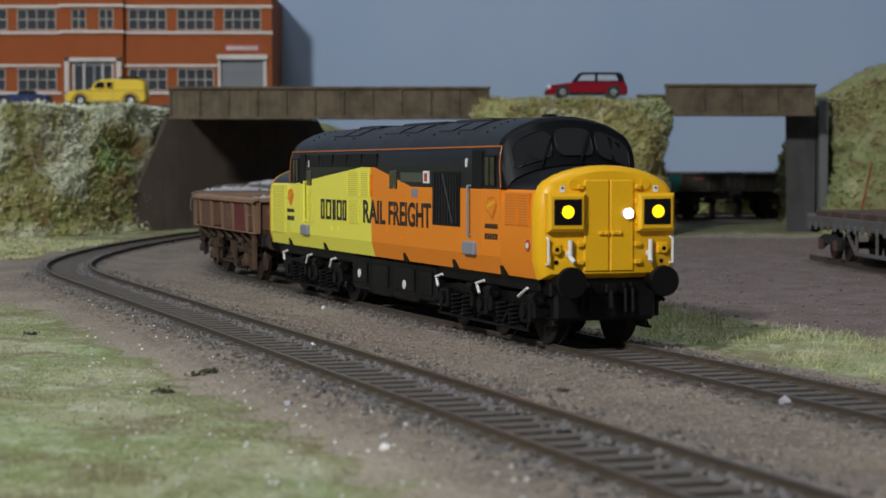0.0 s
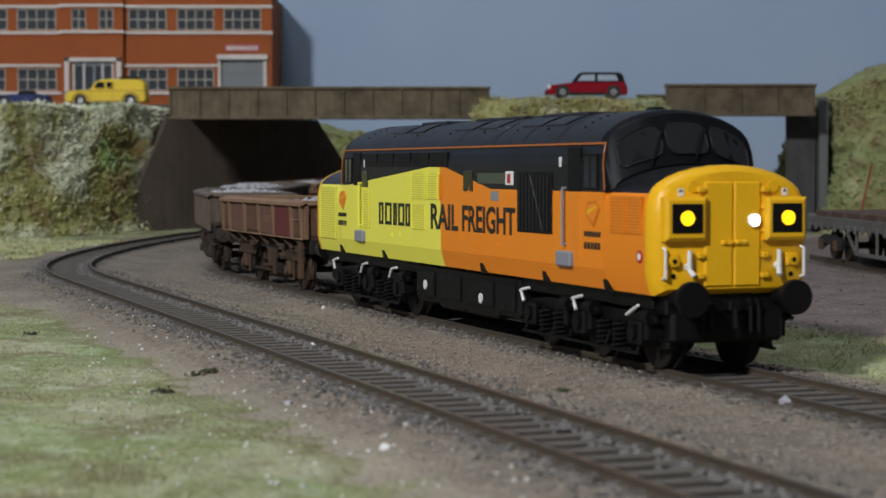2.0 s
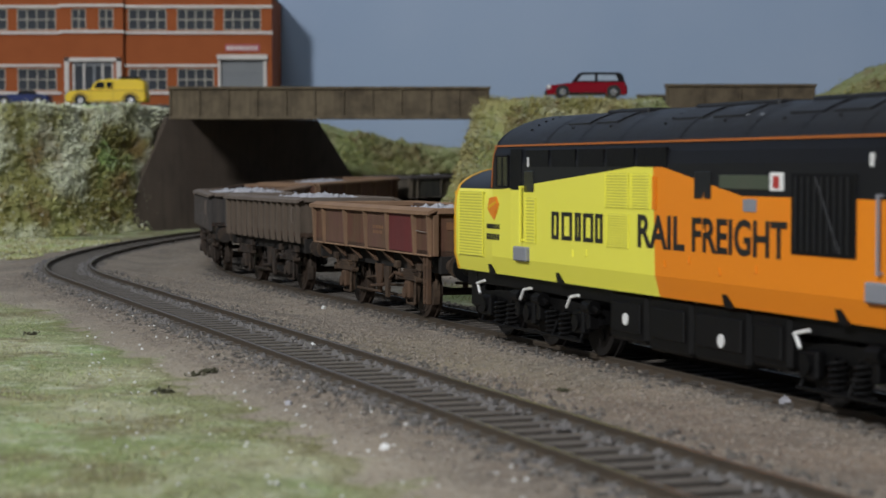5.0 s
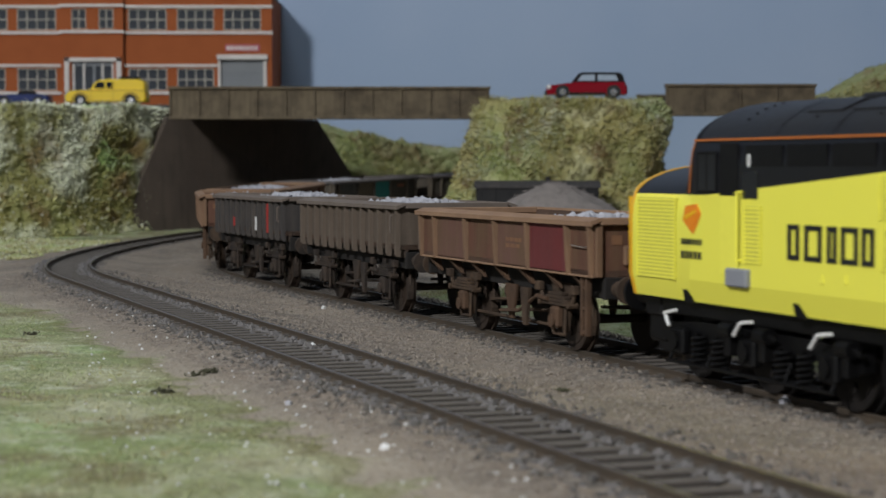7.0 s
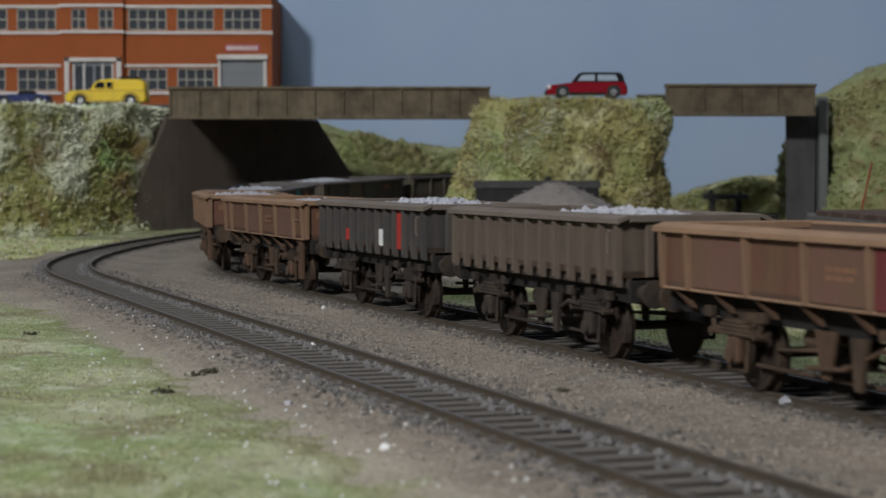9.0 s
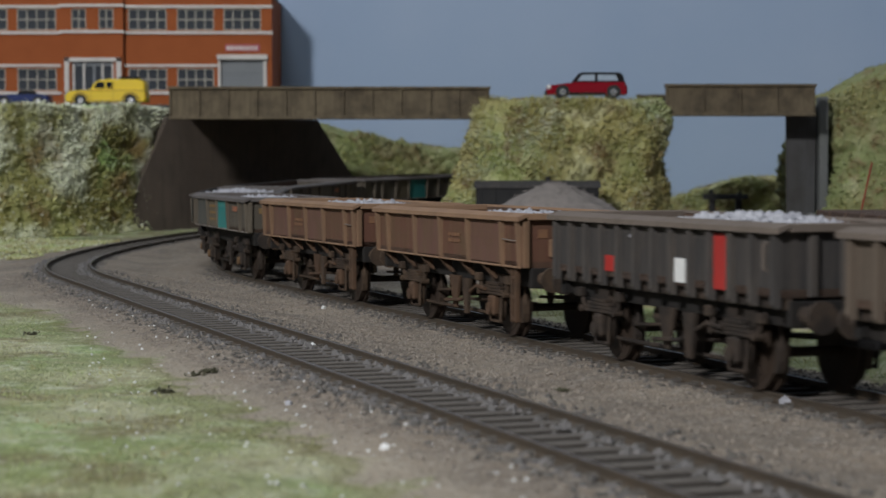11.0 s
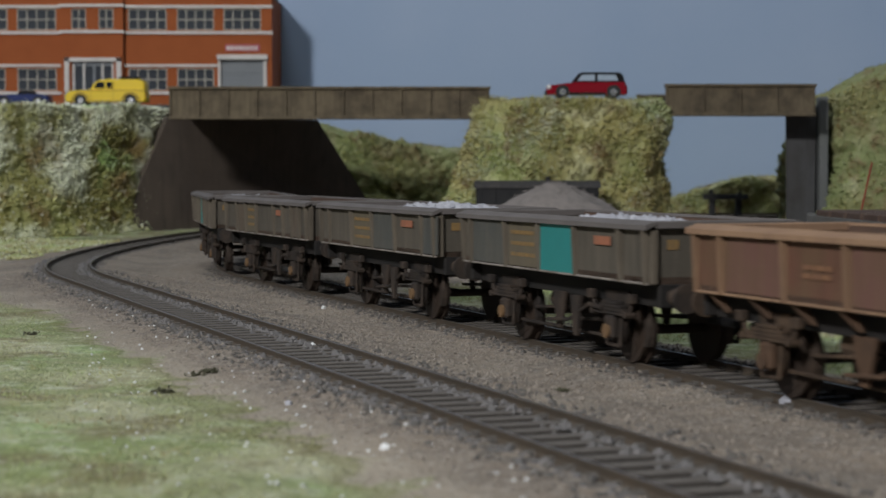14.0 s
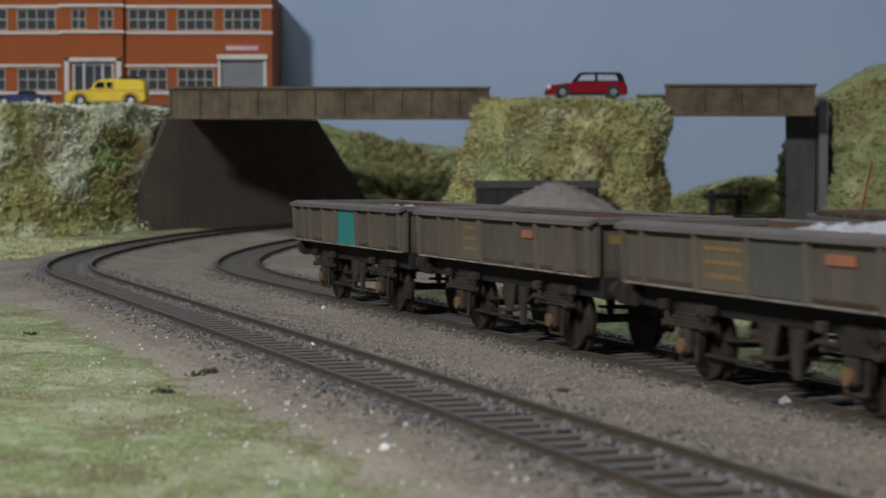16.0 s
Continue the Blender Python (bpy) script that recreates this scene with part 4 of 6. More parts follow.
def livery_rear():
    n = Nodes("rear_bonnet_paint")
    sep = n.tree.nodes.new("ShaderNodeSeparateXYZ")
    n.tree.links.new(n.coord, sep.inputs[0])
    dark = n.math("GREATER_THAN", sep.outputs[2], 0.0337)
    a = n.noise(40.0, 4.0)
    col = n.mix(dark, n.mix(n.math("MULTIPLY", a, 0.3), (0.80, 0.755, 0.09), (0.72, 0.68, 0.085)), n.mix(a, (0.0055, 0.0056, 0.0075), (0.009, 0.009, 0.011)))
    return n.finish(col, 0.38)


LIVERY_REAR = livery_rear()


def build_locomotive():
    loco = thing("diesel_locomotive", "lime-yellow and orange model diesel locomotive with charcoal roof and lit lamps", "locomotive")
    bm = B()
    sec = [(-16.2, 13.75), (-17.27, 17.9), (-17.27, 39.5), (-17.0, 41.8), (-16.4, 43.8), (16.4, 43.8), (17.0, 41.8), (17.27, 39.5), (17.27, 17.9), (16.2, 13.75)]
    # the cab ends lean back above the waist
    loft(bm, [[(x - math.copysign(max(0.0, z - 34.0) * 0.10, x) * (abs(x) > 90), y, z) for y, z in sec] for x in (-91.5, -60, -20, 20, 60, 91.5)])
    body = part("body", bm, LIVERY, loco, "lime and orange bodysides with charcoal upper band")
    bm = B()
    rings = []
    for x in (-89.0, -88.0, 86.8, 87.8):
        rings.append([p for p in hull(x, 17.25, 43.8, 51.0 if abs(x) < 88.5 and x < 87 else 50.9, zb=40)])
    loft(bm, rings)
    roof = part("roof", bm, ROOF, loco, "matt charcoal ribbed roof", smooth=True)
    for x in (-62, -44, -24, 2, 27, 45, 64):
        bm = B()
        arc = hull(x, 17.3, 43.9, 51.15)[4:-4]
        loft(bm, [arc, [(px + 0.7, py, pz) for px, py, pz in arc]], caps=False, closed=False)
        part("roof_rib", bm, ROOF, roof)
    for x in (-60, -12, 8, 14, 20, 26):
        bm = B()
        box(bm, x - 1.0, x + 1.0, -12.2, -11.2, 47.0, 48.3, 0.2)
        part("lifting_lug", bm, GREY_BOX if x > 0 else ROOF, roof)
    for x0, x1, w in ((-50, -30, 7), (-10, 22, 6.5), (34, 60, 7)):
        bm = B()
        box(bm, x0, x1, -w, w, 49.0, 51.15, 0.4)
        part("roof_panel", bm, ROOF, roof)
    for x in (-76, -53, -34, -9, 15, 36, 54, 74):
        for y0 in (-13.6, 6.6):
            bm = B()
            for k in range(5):
                y = y0 + k * 1.75
                z = 43.8 + 7.2 * (1 - (y / 16.4) ** 2) ** 0.62
                tube(bm, (x, y, z - 0.2), (x, y, z + 0.22), 0.28, n=6)
            part("rivet_row", bm, ROOF, roof)
    for x0, x1 in ((-58, -47), (-44, -33), (-8, 4), (8, 20), (36, 47), (50, 61)):
        for s in (-1, 1):
            bm = B()
            ring = [(s * y, 43.8 + 7.2 * (1 - (y / 16.4) ** 2) ** 0.62) for y in (7.4, 9.2, 11.0, 12.4)]
            loft(bm, [[(x, y, z - 0.3) for y, z in ring] + [(x, y, z + 0.3) for y, z in ring[::-1]] for x in (x0, x1)])
            part("access_hatch", bm, ROOF, roof)
    for x in (80, -55):
        bm = B()
        box(bm, x - 1.6, x + 1.6, -1.6, 1.6, 50.2, 51.6, 0.4)
        part("horn", bm, BLACK, roof)
    for s in (-1, 1):
        bm = B()
        box(bm, -90.8, 90.6, s * 16.35, s * 16.75, 43.55, 43.95)
        part("gutter", bm, ORANGE_LINE, loco, "thin orange gutter line")
        for e in (-1, 1):
            bm = B()
            pts = [(e * 90.5, s * 16.5, 43.8), (e * 90.8, s * 17.05, 41.8), (e * 91.0, s * 17.3, 39.5), (e * 91.6, s * 17.3, 34.0)]
            for a, b in zip(pts, pts[1:]):
                tube(bm, a, b, 0.16, n=6)
            part("lining", bm, ORANGE_LINE, loco)
    wheels = []
    build_nose(loco, 1)
    build_nose(loco, -1)
    Y = -17.27
    # cantrail windows and grilles of the near side, repeated in plain form on the far side
    for s in (-1, 1):
        y = s * 17.27
        for k in range(5):
            x0 = -70.5 + k * 14.2
            bm = B()
            box(bm, x0, x0 + 12.6, y - 0.12 if s < 0 else y - 0.3, y + 0.3 if s < 0 else y + 0.12, 38.9, 42.6)
            part("cantrail_grille", bm, BLACK, body, "black mesh cantrail grille")
        bm = B()
        box(bm, 45.1, 64.9, y - 0.25, y + 0.25, 24.2, 37.8, 0.1)
        big = part("radiator_grille", bm, BLACK, body, "tall black radiator grille")
        bm = B()
        for k in range(9):
            box(bm, 46.5 + k * 2.0, 47.1 + k * 2.0, y - 0.45, y + 0.45, 24.8, 37.2)
        part("grille_core", bm, ROOF, big)
        bm = B()
        tube(bm, (53, y * 1.025, 37.2), (60.5, y * 1.025, 24.8), 0.2, n=6)
        part("grille_brace", bm, ROOF, big)
        for e in (-1, 1):
            bm = B()
            box(bm, min(e * 73.2, e * 79.8), max(e * 73.2, e * 79.8), y - 0.1, y + 0.1, 33.7, 43.0, 0.0)
            part("cab_door_recess", bm, BLACK, body)
            bm = B()
            box(bm, min(e * 81.2, e * 88.2), max(e * 81.2, e * 88.2), y - 0.18, y + 0.18, 34.4, 41.4, 0.1)
            win = part("cab_side_window", bm, GLASS, body, "dark cab side window")
            bm = B()
            for a, b in (((81.2, 34.4), (81.2, 41.4)), ((88.2, 34.4), (88.2, 41.4)), ((81.2, 34.4), (88.2, 34.4)), ((81.2, 41.4), (88.2, 41.4)), ((84.7, 34.4), (84.7, 41.4))):
                tube(bm, (e * a[0], y * 1.008, a[1]), (e * b[0], y * 1.008, b[1]), 0.24, n=5)
            part("window_frame", bm, BLACK, win)
            bm = B()
            tube(bm, (e * 72.1, y * 1.05, 22.0), (e * 72.1, y * 1.05, 34.6), 0.32, n=6)
            tube(bm, (e * 72.1, y, 34.3), (e * 72.1, y * 1.05, 34.3), 0.3, n=6)
            tube(bm, (e * 72.1, y, 22.3), (e * 72.1, y * 1.05, 22.3), 0.3, n=6)
            part("door_handrail", bm, GREY_BOX if e > 0 else LIME, body, "pale handrail")
            bm = B()
            box(bm, min(e * 68.6, e * 76.2), max(e * 68.6, e * 76.2), min(y * 1.06, y * 0.97), max(y * 1.06, y * 0.97), 17.6, 20.9, 0.3)
            part("step_box", bm, GREY_BOX, body, "grey equipment box")
            bm = B()
            box(bm, e * 69.2 - 0.45, e * 69.2 + 0.45, y - 0.2, y + 0.2, 38.9, 41.0)
            part("tag", bm, WHITE, body, "small white tag")
            bm = B()
            box(bm, min(e * 73.2, e * 79.6), max(e * 73.2, e * 79.6), y - 0.12, y + 0.12, 19.5, 33.4, 0.05)
            part("cab_door", bm, ORANGE if e > 0 else LIME, body)
        for x0, x1, z0, z1 in ((-71.6, -66.2, 33.2, 38.0), (10.2, 16.6, 33.0, 38.0)):
            bm = B()
            box(bm, x0, x1, y - 0.2, y + 0.2, z0, z1, 0.15)
            part("body_window", bm, GLASS, body, "small dark bodyside window")
        bm = B()
        box(bm, 28.6, 33.2, y - 0.15, y + 0.15, 31.0, 33.2)
        part("hatch", bm, GREY_BOX, body, "grey filler hatch")
        bm = B()
        box(bm, 20.0, 37.6, y - 0.25, y + 0.2, 34.9, 37.4, 0.1)
        part("nameplate", bm, PLATE, body, "dark green nameplate")
        bm = B()
        box(bm, 38.0, 42.4, y - 0.25, y + 0.2, 34.7, 37.9, 0.05)
        badge = part("badge", bm, WHITE, body, "white badge with a red square")
        bm = B()
        box(bm, 39.2, 41.2, y - 0.32, y + 0.3, 35.2, 37.3)
        part("badge_square", bm, RED, badge)
    louvres(body, -70.9, -64.9, 21.8, 32.0, LIME, LIME_DARK, 14, Y)
    louvres(body, -28.6, -17.6, 30.6, 37.6, LIME, LIME_DARK, 12, Y)
    louvres(body, -16.4, -8.2, 30.6, 37.6, LIME, LIME_DARK, 12, Y)
    louvres(body, -6.8, -5.4, 30.6, 37.0, ORANGE, ORANGE_DARK, 12, Y)
    louvres(body, -28.0, -17.4, 22.6, 29.4, LIME, LIME_DARK, 14, Y)
    louvres(body, 94.4, 101.2, 25.6, 33.0, ORANGE, ORANGE_DARK, 12, Y)
    louvres(body, 101.8, 108.8, 25.6, 33.0, ORANGE, ORANGE_DARK, 12, Y)
    louvres(body, -113.4, -97.0, 17.5, 33.0, LIME, LIME_DARK, 22, Y)
    # company lettering: the first word as plain bars, the rest as words
    word = part("wordmark", box(B(), -56.0, -55.9, Y - 0.1, Y, 23.2, 23.3), INK, body, "black company wordmark drawn as plain bars")
    shapes = [(-56.0, -52.2), (-50.6, -45.2), (-43.6, -40.6), (-39.4, -34.4), (-33.4, -29.8)]
    for x0, x1 in shapes:
        bm = B()
        for a, b, z0, z1 in ((x0, x0 + 1.2, 23.2, 29.2), (x1 - 1.2, x1, 23.2, 29.2), (x0 + 1.2, x1 - 1.2, 23.2, 24.1), (x0 + 1.2, x1 - 1.2, 28.3, 29.2)):
            panel(bm, a, b, z0, z1, Y, 0.14)
        part("wordmark_block", bm, INK, word)
    lettering("RAIL", -13.4, 6.4, 23.1, 29.6, Y, INK, body, "lettering", "black block letters")
    lettering("FREIGHT", 9.4, 43.6, 23.1, 29.6, Y, INK, body, "lettering", "black block letters")
    # cabside emblem and number bars
    for x, c in ((85.9, ORANGE_DARK), (-90.5, RED)):
        bm = B()
        prism(bm, [(x - 3.6, 29.0), (x - 2.4, 31.6), (x + 2.0, 32.0), (x + 3.6, 30.2), (x + 2.2, 28.2), (x + 0.6, 26.4), (x - 1.2, 27.4)], Y - 0.16, Y + 0.2)
        em = part("emblem", bm, ORANGE_DARK if x > 0 else ORANGE, body, "company emblem as a plain shape")
        bm = B()
        prism(bm, [(x - 2.9, 29.1), (x - 2.0, 31.0), (x + 1.7, 31.4), (x + 2.8, 30.2), (x + 1.5, 28.5), (x + 0.4, 27.3), (x - 0.8, 28.0)], Y - 0.24, Y + 0.1)
        part("emblem_face", bm, ORANGE, em)
        bm = B()
        prism(bm, [(x - 2.6, 28.9), (x + 2.2, 30.5), (x + 2.0, 31.0), (x - 2.6, 29.8)], Y - 0.3, Y)
        part("emblem_stripe", bm, NOSE_YELLOW, em)
        for z0, z1, n in ((24.4, 25.5, 7), (21.8, 23.2, 5)):
            for k in range(n):
                bm = B()
                panel(bm, x - 4.2 + 8.4 * k / n, x - 4.2 + 8.4 * (k + 0.68) / n, z0, z1, Y, 0.12)
                part("number_bar", bm, INK, body)
    bm = B()
    tube(bm, (108.0, Y + 0.2, 21.2), (108.0, Y - 0.15, 21.2), 1.3, n=16)
    part("roundel", bm, RED, body, "small red and white roundel")
    bm = B()
    tube(bm, (108.0, Y, 21.2), (108.0, Y - 0.25, 21.2), 0.7, n=14)
    part("roundel_centre", bm, WHITE, body)
    for x, z in ((-45, 20), (-38, 20.4), (-2, 19.8), (14, 33), (14, 27), (20, 19.5), (33, 20.5), (8, 21)):
        bm = B()
        box(bm, x - 0.5, x + 0.5, Y - 0.25, Y + 0.1, z - 0.25, z + 0.25, 0.05)
        tube(bm, (x + 0.2, Y - 0.1, z), (x + 0.2, Y - 0.1, z + 1.2), 0.15, n=5)
        part("catch", bm, LIME if x < -8 else ORANGE, body)
    for s in (-1, 1):
        for x in (-93, -53, 22, 60, 92):
            bm = B()
            prism(bm, [(x - 1.0, 13.5), (x + 2.0, 13.5), (x - 0.2, 15.9), (x - 2.0, 15.9)], s * 16.0, s * 16.85)
            part("jacking_slot", bm, BLACK, body)
    # underframe
    bm = B()
    box(bm, -108, 108, -14.5, 14.5, 10.6, 14.2, 0.3)
    part("underframe", bm, FRAME, loco)
    for x0, x1, z0 in ((-31, -14, 3.6), (-13, 5, 2.8), (6, 27, 2.8), (28, 41, 3.8)):
        bm = B()
        box(bm, x0, x1, -15.2, 15.2, z0, 13.6, 0.8)
        tank = part("fuel_tank", bm, FRAME, loco, "black underfloor tank")
        for s in (-1, 1):
            bm = B()
            box(bm, x0 + 2, x1 - 2, s * 15.1, s * 15.7, 5.4, 11.6, 0.3)
            part("tank_door", bm, BLACK, tank)
    for x, z in ((-22.0, 8.2), (18.0, 7.2)):
        bm = B()
        tube(bm, (x, -15.0, z), (x, -15.95, z), 1.25, n=14)
        part("gauge", bm, WHITE, loco, "round white gauge dial")
    for cx in (74, -74):
        wheels += build_bogie(loco, cx, cx > 0)
    MOVERS.append((loco, 124.3, 74.0, wheels))
    return loco


build_locomotive()

# ---------------- the ballast wagons ----------------
BROWN = surface("faded_bauxite", (0.118, 0.051, 0.033), (0.105, 0.066, 0.034), 0.8, coarse=110, amount=0.9, bump=0.25, streak=0.55)
BROWN_RIB = surface("dusty_brown", (0.20, 0.115, 0.065), (0.13, 0.08, 0.05), 0.8, coarse=80, amount=0.8, streak=0.55)
BROWN_RIM = surface("dusty_brown_rim", (0.27, 0.165, 0.098), (0.17, 0.10, 0.065), 0.8, coarse=80, amount=0.8)
# grime, and the shade between the ribs painted in as a darker wall
UMBER = surface("grimy_shaded_umber", (0.080, 0.061, 0.046), (0.105, 0.08, 0.06), 0.85, coarse=90, amount=0.7, bump=0.25, streak=0.55)
UMBER_RIM = surface("umber_rim", (0.15, 0.12, 0.10), (0.09, 0.07, 0.055), 0.85, coarse=90, amount=0.7)
# on the ribbed wagon its darkness also paints in shade between ribs
SLATE = surface("dusty_dark_slate", (0.036, 0.034, 0.034), (0.058, 0.048, 0.042), 0.85, coarse=80, amount=0.8, streak=0.55)
OLIVE = surface("faded_olive_grey", (0.072, 0.062, 0.048), (0.105, 0.086, 0.064), 0.85, coarse=60, amount=0.8, bump=0.25, streak=0.55)
OLIVE_RIB = surface("olive_rib", (0.088, 0.072, 0.053), (0.125, 0.102, 0.075), 0.85, coarse=80, amount=0.7, streak=0.55)
GREY_RIM = surface("dusty_grey_rim", (0.13, 0.114, 0.108), (0.08, 0.07, 0.064), 0.85, coarse=80, amount=0.7)
TEAL = surface("teal_panel", (0.02, 0.20, 0.19), (0.03, 0.15, 0.14), 0.6, amount=0.4)
CRIMSON = surface("crimson_panel", (0.13, 0.022, 0.022), (0.10, 0.03, 0.03), 0.7, amount=0.6, streak=0.55)
SCARLET = surface("scarlet_patch", (0.40, 0.03, 0.025), (0.25, 0.03, 0.025), 0.6)
STENCIL = surface("faded_orange_stencil", (0.23, 0.135, 0.045), (0.14, 0.10, 0.055), 0.8, coarse=400, amount=0.9)
LABEL_RED = surface("orange_red_label", (0.34, 0.12, 0.065), (0.2, 0.10, 0.06), 0.8, coarse=500, amount=0.9)
GEAR = surface("rusty_running_gear", (0.019, 0.0145, 0.012), (0.075, 0.05, 0.034), 0.85, coarse=170, amount=0.85, bump=0.4)
# near black: deep shadow below the wagon bodies painted into the underframe
UNDERFRAME_SHADE = surface("shaded_underframe", (0.009, 0.008, 0.0075), (0.022, 0.017, 0.014), 0.85, coarse=150, amount=0.7)
GEAR_BROWN = surface("dusty_brown_gear", (0.036, 0.023, 0.015), (0.115, 0.072, 0.043), 0.85, coarse=170, amount=0.85, bump=0.4)
DUSTY_EDGE = surface("dusty_pale_edge", (0.24, 0.21, 0.185), (0.10, 0.08, 0.065), 0.85, coarse=200, amount=0.9)
GEAR_TAN = surface("tan_running_gear", (0.095, 0.052, 0.029), (0.035, 0.023, 0.016), 0.85, coarse=150, amount=0.7)
RUST_IN = surface("rusty_interior", (0.105, 0.06, 0.04), (0.07, 0.05, 0.038), 0.9, coarse=60, amount=0.8, streak=0.55)
AXLE_YELLOW = surface("faded_yellow_axlebox", (0.17, 0.095, 0.04), (0.09, 0.06, 0.04), 0.8)

TAN_PANEL = surface("weathered_tan_panel", (0.125, 0.10, 0.062), (0.09, 0.075, 0.055), 0.85, coarse=90, amount=0.8, streak=0.55)
BROWN_PANEL = surface("weathered_brown_panel", (0.105, 0.078, 0.055), (0.08, 0.066, 0.05), 0.85, coarse=90, amount=0.8, streak=0.55)
SLATE_PANEL = surface("blue_grey_panel", (0.064, 0.066, 0.060), (0.088, 0.078, 0.062), 0.85, coarse=70, amount=0.8, streak=0.55)
BROWN_PALE = surface("pink_brown_panel", (0.128, 0.062, 0.047), (0.11, 0.068, 0.036), 0.85, coarse=110, amount=0.8, streak=0.55)
STENCIL_DULL = surface("dull_orange_stencil", (0.20, 0.10, 0.05), (0.145, 0.075, 0.05), 0.85, coarse=400, amount=0.9)
UMBER_RIB = surface("umber_rib", (0.118, 0.09, 0.068), (0.085, 0.064, 0.048), 0.85, coarse=120, amount=0.7, streak=0.55)
SLATE_RIB = surface("slate_rib", (0.05, 0.045, 0.043), (0.078, 0.064, 0.053), 0.85, coarse=120, amount=0.8, streak=0.55)


def running_gear(wagon, length, gear, axle_mat, brown):
    wheels = []
    half = 29.0
    bm = B()
    for s in (-1, 1):
        box(bm, -length / 2, length / 2, s * 11.0, s * 12.3, 11.0, 15.6, 0.15)
    box(bm, -length / 2, length / 2, -12.6, 12.6, 13.6, 15.4)
    for e in (-1, 1):
        box(bm, e * length / 2 - 0.8, e * length / 2 + 0.8, -14.5, 14.5, 11.2, 15.8, 0.2)
    part("underframe", bm, UNDERFRAME_SHADE, wagon)
    for x in (-half, half):
        w = wheelset(wagon, x, 6.7)
        wheels.append((w, w.matrix_basis.copy(), 6.7))
        for s in (-1, 1):
            bm = B()
            prism(bm, [(x - 5.6, 14.4), (x - 2.6, 3.4), (x + 2.6, 3.4), (x + 5.6, 14.4)], s * 12.3, s * 13.0)
            part("axle_guard", bm, gear, wagon)
            bm = B()
            for k in range(4):
                r = 8.2 - k * 1.5
                box(bm, x - r, x + r, s * 13.2, s * 14.8, 9.4 + k * 0.75, 10.1 + k * 0.75, 0.1)
            part("leaf_spring", bm, gear, wagon)
            bm = B()
            box(bm, x - 2.0, x + 2.0, s * 13.2, s * 15.2, 4.4, 9.2, 0.5)
            ab = part("axlebox", bm, gear if not brown else axle_mat, wagon)
            part("axlebox_cover", tube(B(), (x, s * 15.1, 6.0), (x, s * 15.8, 6.0), 1.5, n=12), axle_mat, ab)
            bm = B()
            for e in (-1, 1):
                arc = [(x + e * r * math.cos(a), 6.2 + r * math.sin(a)) for r, sweep in ((6.9, (-0.5, -0.17, 0.17, 0.5)), (8.0, (0.4, 0.13, -0.13, -0.4))) for a in sweep]
                bm = B()
                prism(bm, arc, s * 8.2, s * 9.8)
                tube(bm, (x + e * 7.6, s * 9.0, 7.0), (x + e * 7.0, s * 9.0, 13.0), 0.5, n=6)
                part("brake_shoe", bm, gear, wagon)
        for s in (-1, 1):
            for e in (-1, 1):
                bm = B()
                tube(bm, (x + e * 8.0, s * 14.0, 9.8), (x + e * 9.6, s * 14.0, 13.4), 0.5, n=6)
                tube(bm, (x + e * 8.0, s * 13.0, 9.8), (x + e * 8.0, s * 15.2, 9.8), 0.75, n=8)
                box(bm, x + e * 9.6 - 1.3, x + e * 9.6 + 1.3, min(s * 13.6, s * 15.0), max(s * 13.6, s * 15.0), 12.2, 14.2, 0.2)
                part("spring_hanger", bm, gear, wagon)
            bm = B()
            for e in (-1, 1):
                tube(bm, (x + e * 3.0, s * 13.6, 3.0), (x + e * 3.6, s * 13.6, 11.5), 0.45, n=6)
            tube(bm, (x - 3.0, s * 13.6, 3.0), (x + 3.0, s * 13.6, 3.0), 0.4, n=6)
            part("safety_loop", bm, gear, wagon)
    for s in (-1, 1):
        bm = B()
        tube(bm, (-half + 3, s * 11.4, 4.2), (half - 3, s * 11.4, 4.2), 0.4, n=6)
        tube(bm, (-half + 8, s * 10.2, 7.4), (0, s * 10.2, 9.0), 0.4, n=6)
        tube(bm, (half - 8, s * 10.2, 7.4), (0, s * 10.2, 6.4), 0.4, n=6)
        part("tie_bar", bm, gear, wagon)
    bm = B()
    tube(bm, (-13, -7.5, 9.0), (-6, -7.5, 9.0), 2.4, n=14)
    tube(bm, (-6, -7.5, 9.0), (-1, -7.5, 8.6), 0.5, n=6)
    box(bm, -12, -7, -8.2, -6.8, 11.0, 13.8)
    part("brake_cylinder", bm, gear, wagon)
    for s in (-1, 1):
        bm = B()
        tube(bm, (-4, s * 14.4, 6.0), (8, s * 14.6, 6.8), 0.45, n=6)
        tube(bm, (8, s * 14.6, 6.8), (20, s * 15.2, 11.0), 0.45, n=6)
        tube(bm, (20, s * 15.2, 11.0), (26, s * 15.2, 10.6), 0.5, n=6)
        prism(bm, [(-3.5, 12.5), (-1.2, 4.4), (1.2, 4.4), (3.5, 12.5)], s * 12.8, s * 13.4)
        part("brake_lever", bm, GEAR_TAN if brown else gear, wagon)
        bm = B()
        prism(bm, [(10.5, 12.4), (12.0, 3.8), (14.0, 3.8), (15.5, 12.4)], s * 14.6, s * 15.4)
        part("lever_guard", bm, gear, wagon)
    for e in (-1, 1):
        for s in (-1, 1):
            bm = B()
            tube(bm, (e * length / 2, s * 11.35, 13.3), (e * (length / 2 + 3.6), s * 11.35, 13.3), 1.7, n=12)
            tube(bm, (e * (length / 2 + 3.6), s * 11.35, 13.3), (e * (length / 2 + 5.4), s * 11.35, 13.3), 1.0, n=10)
            tube(bm, (e * (length / 2 + 5.4), s * 11.35, 13.3), (e * (length / 2 + 6.2), s * 11.35, 13.3), 2.9, n=18)
            part("buffer", bm, gear, wagon)
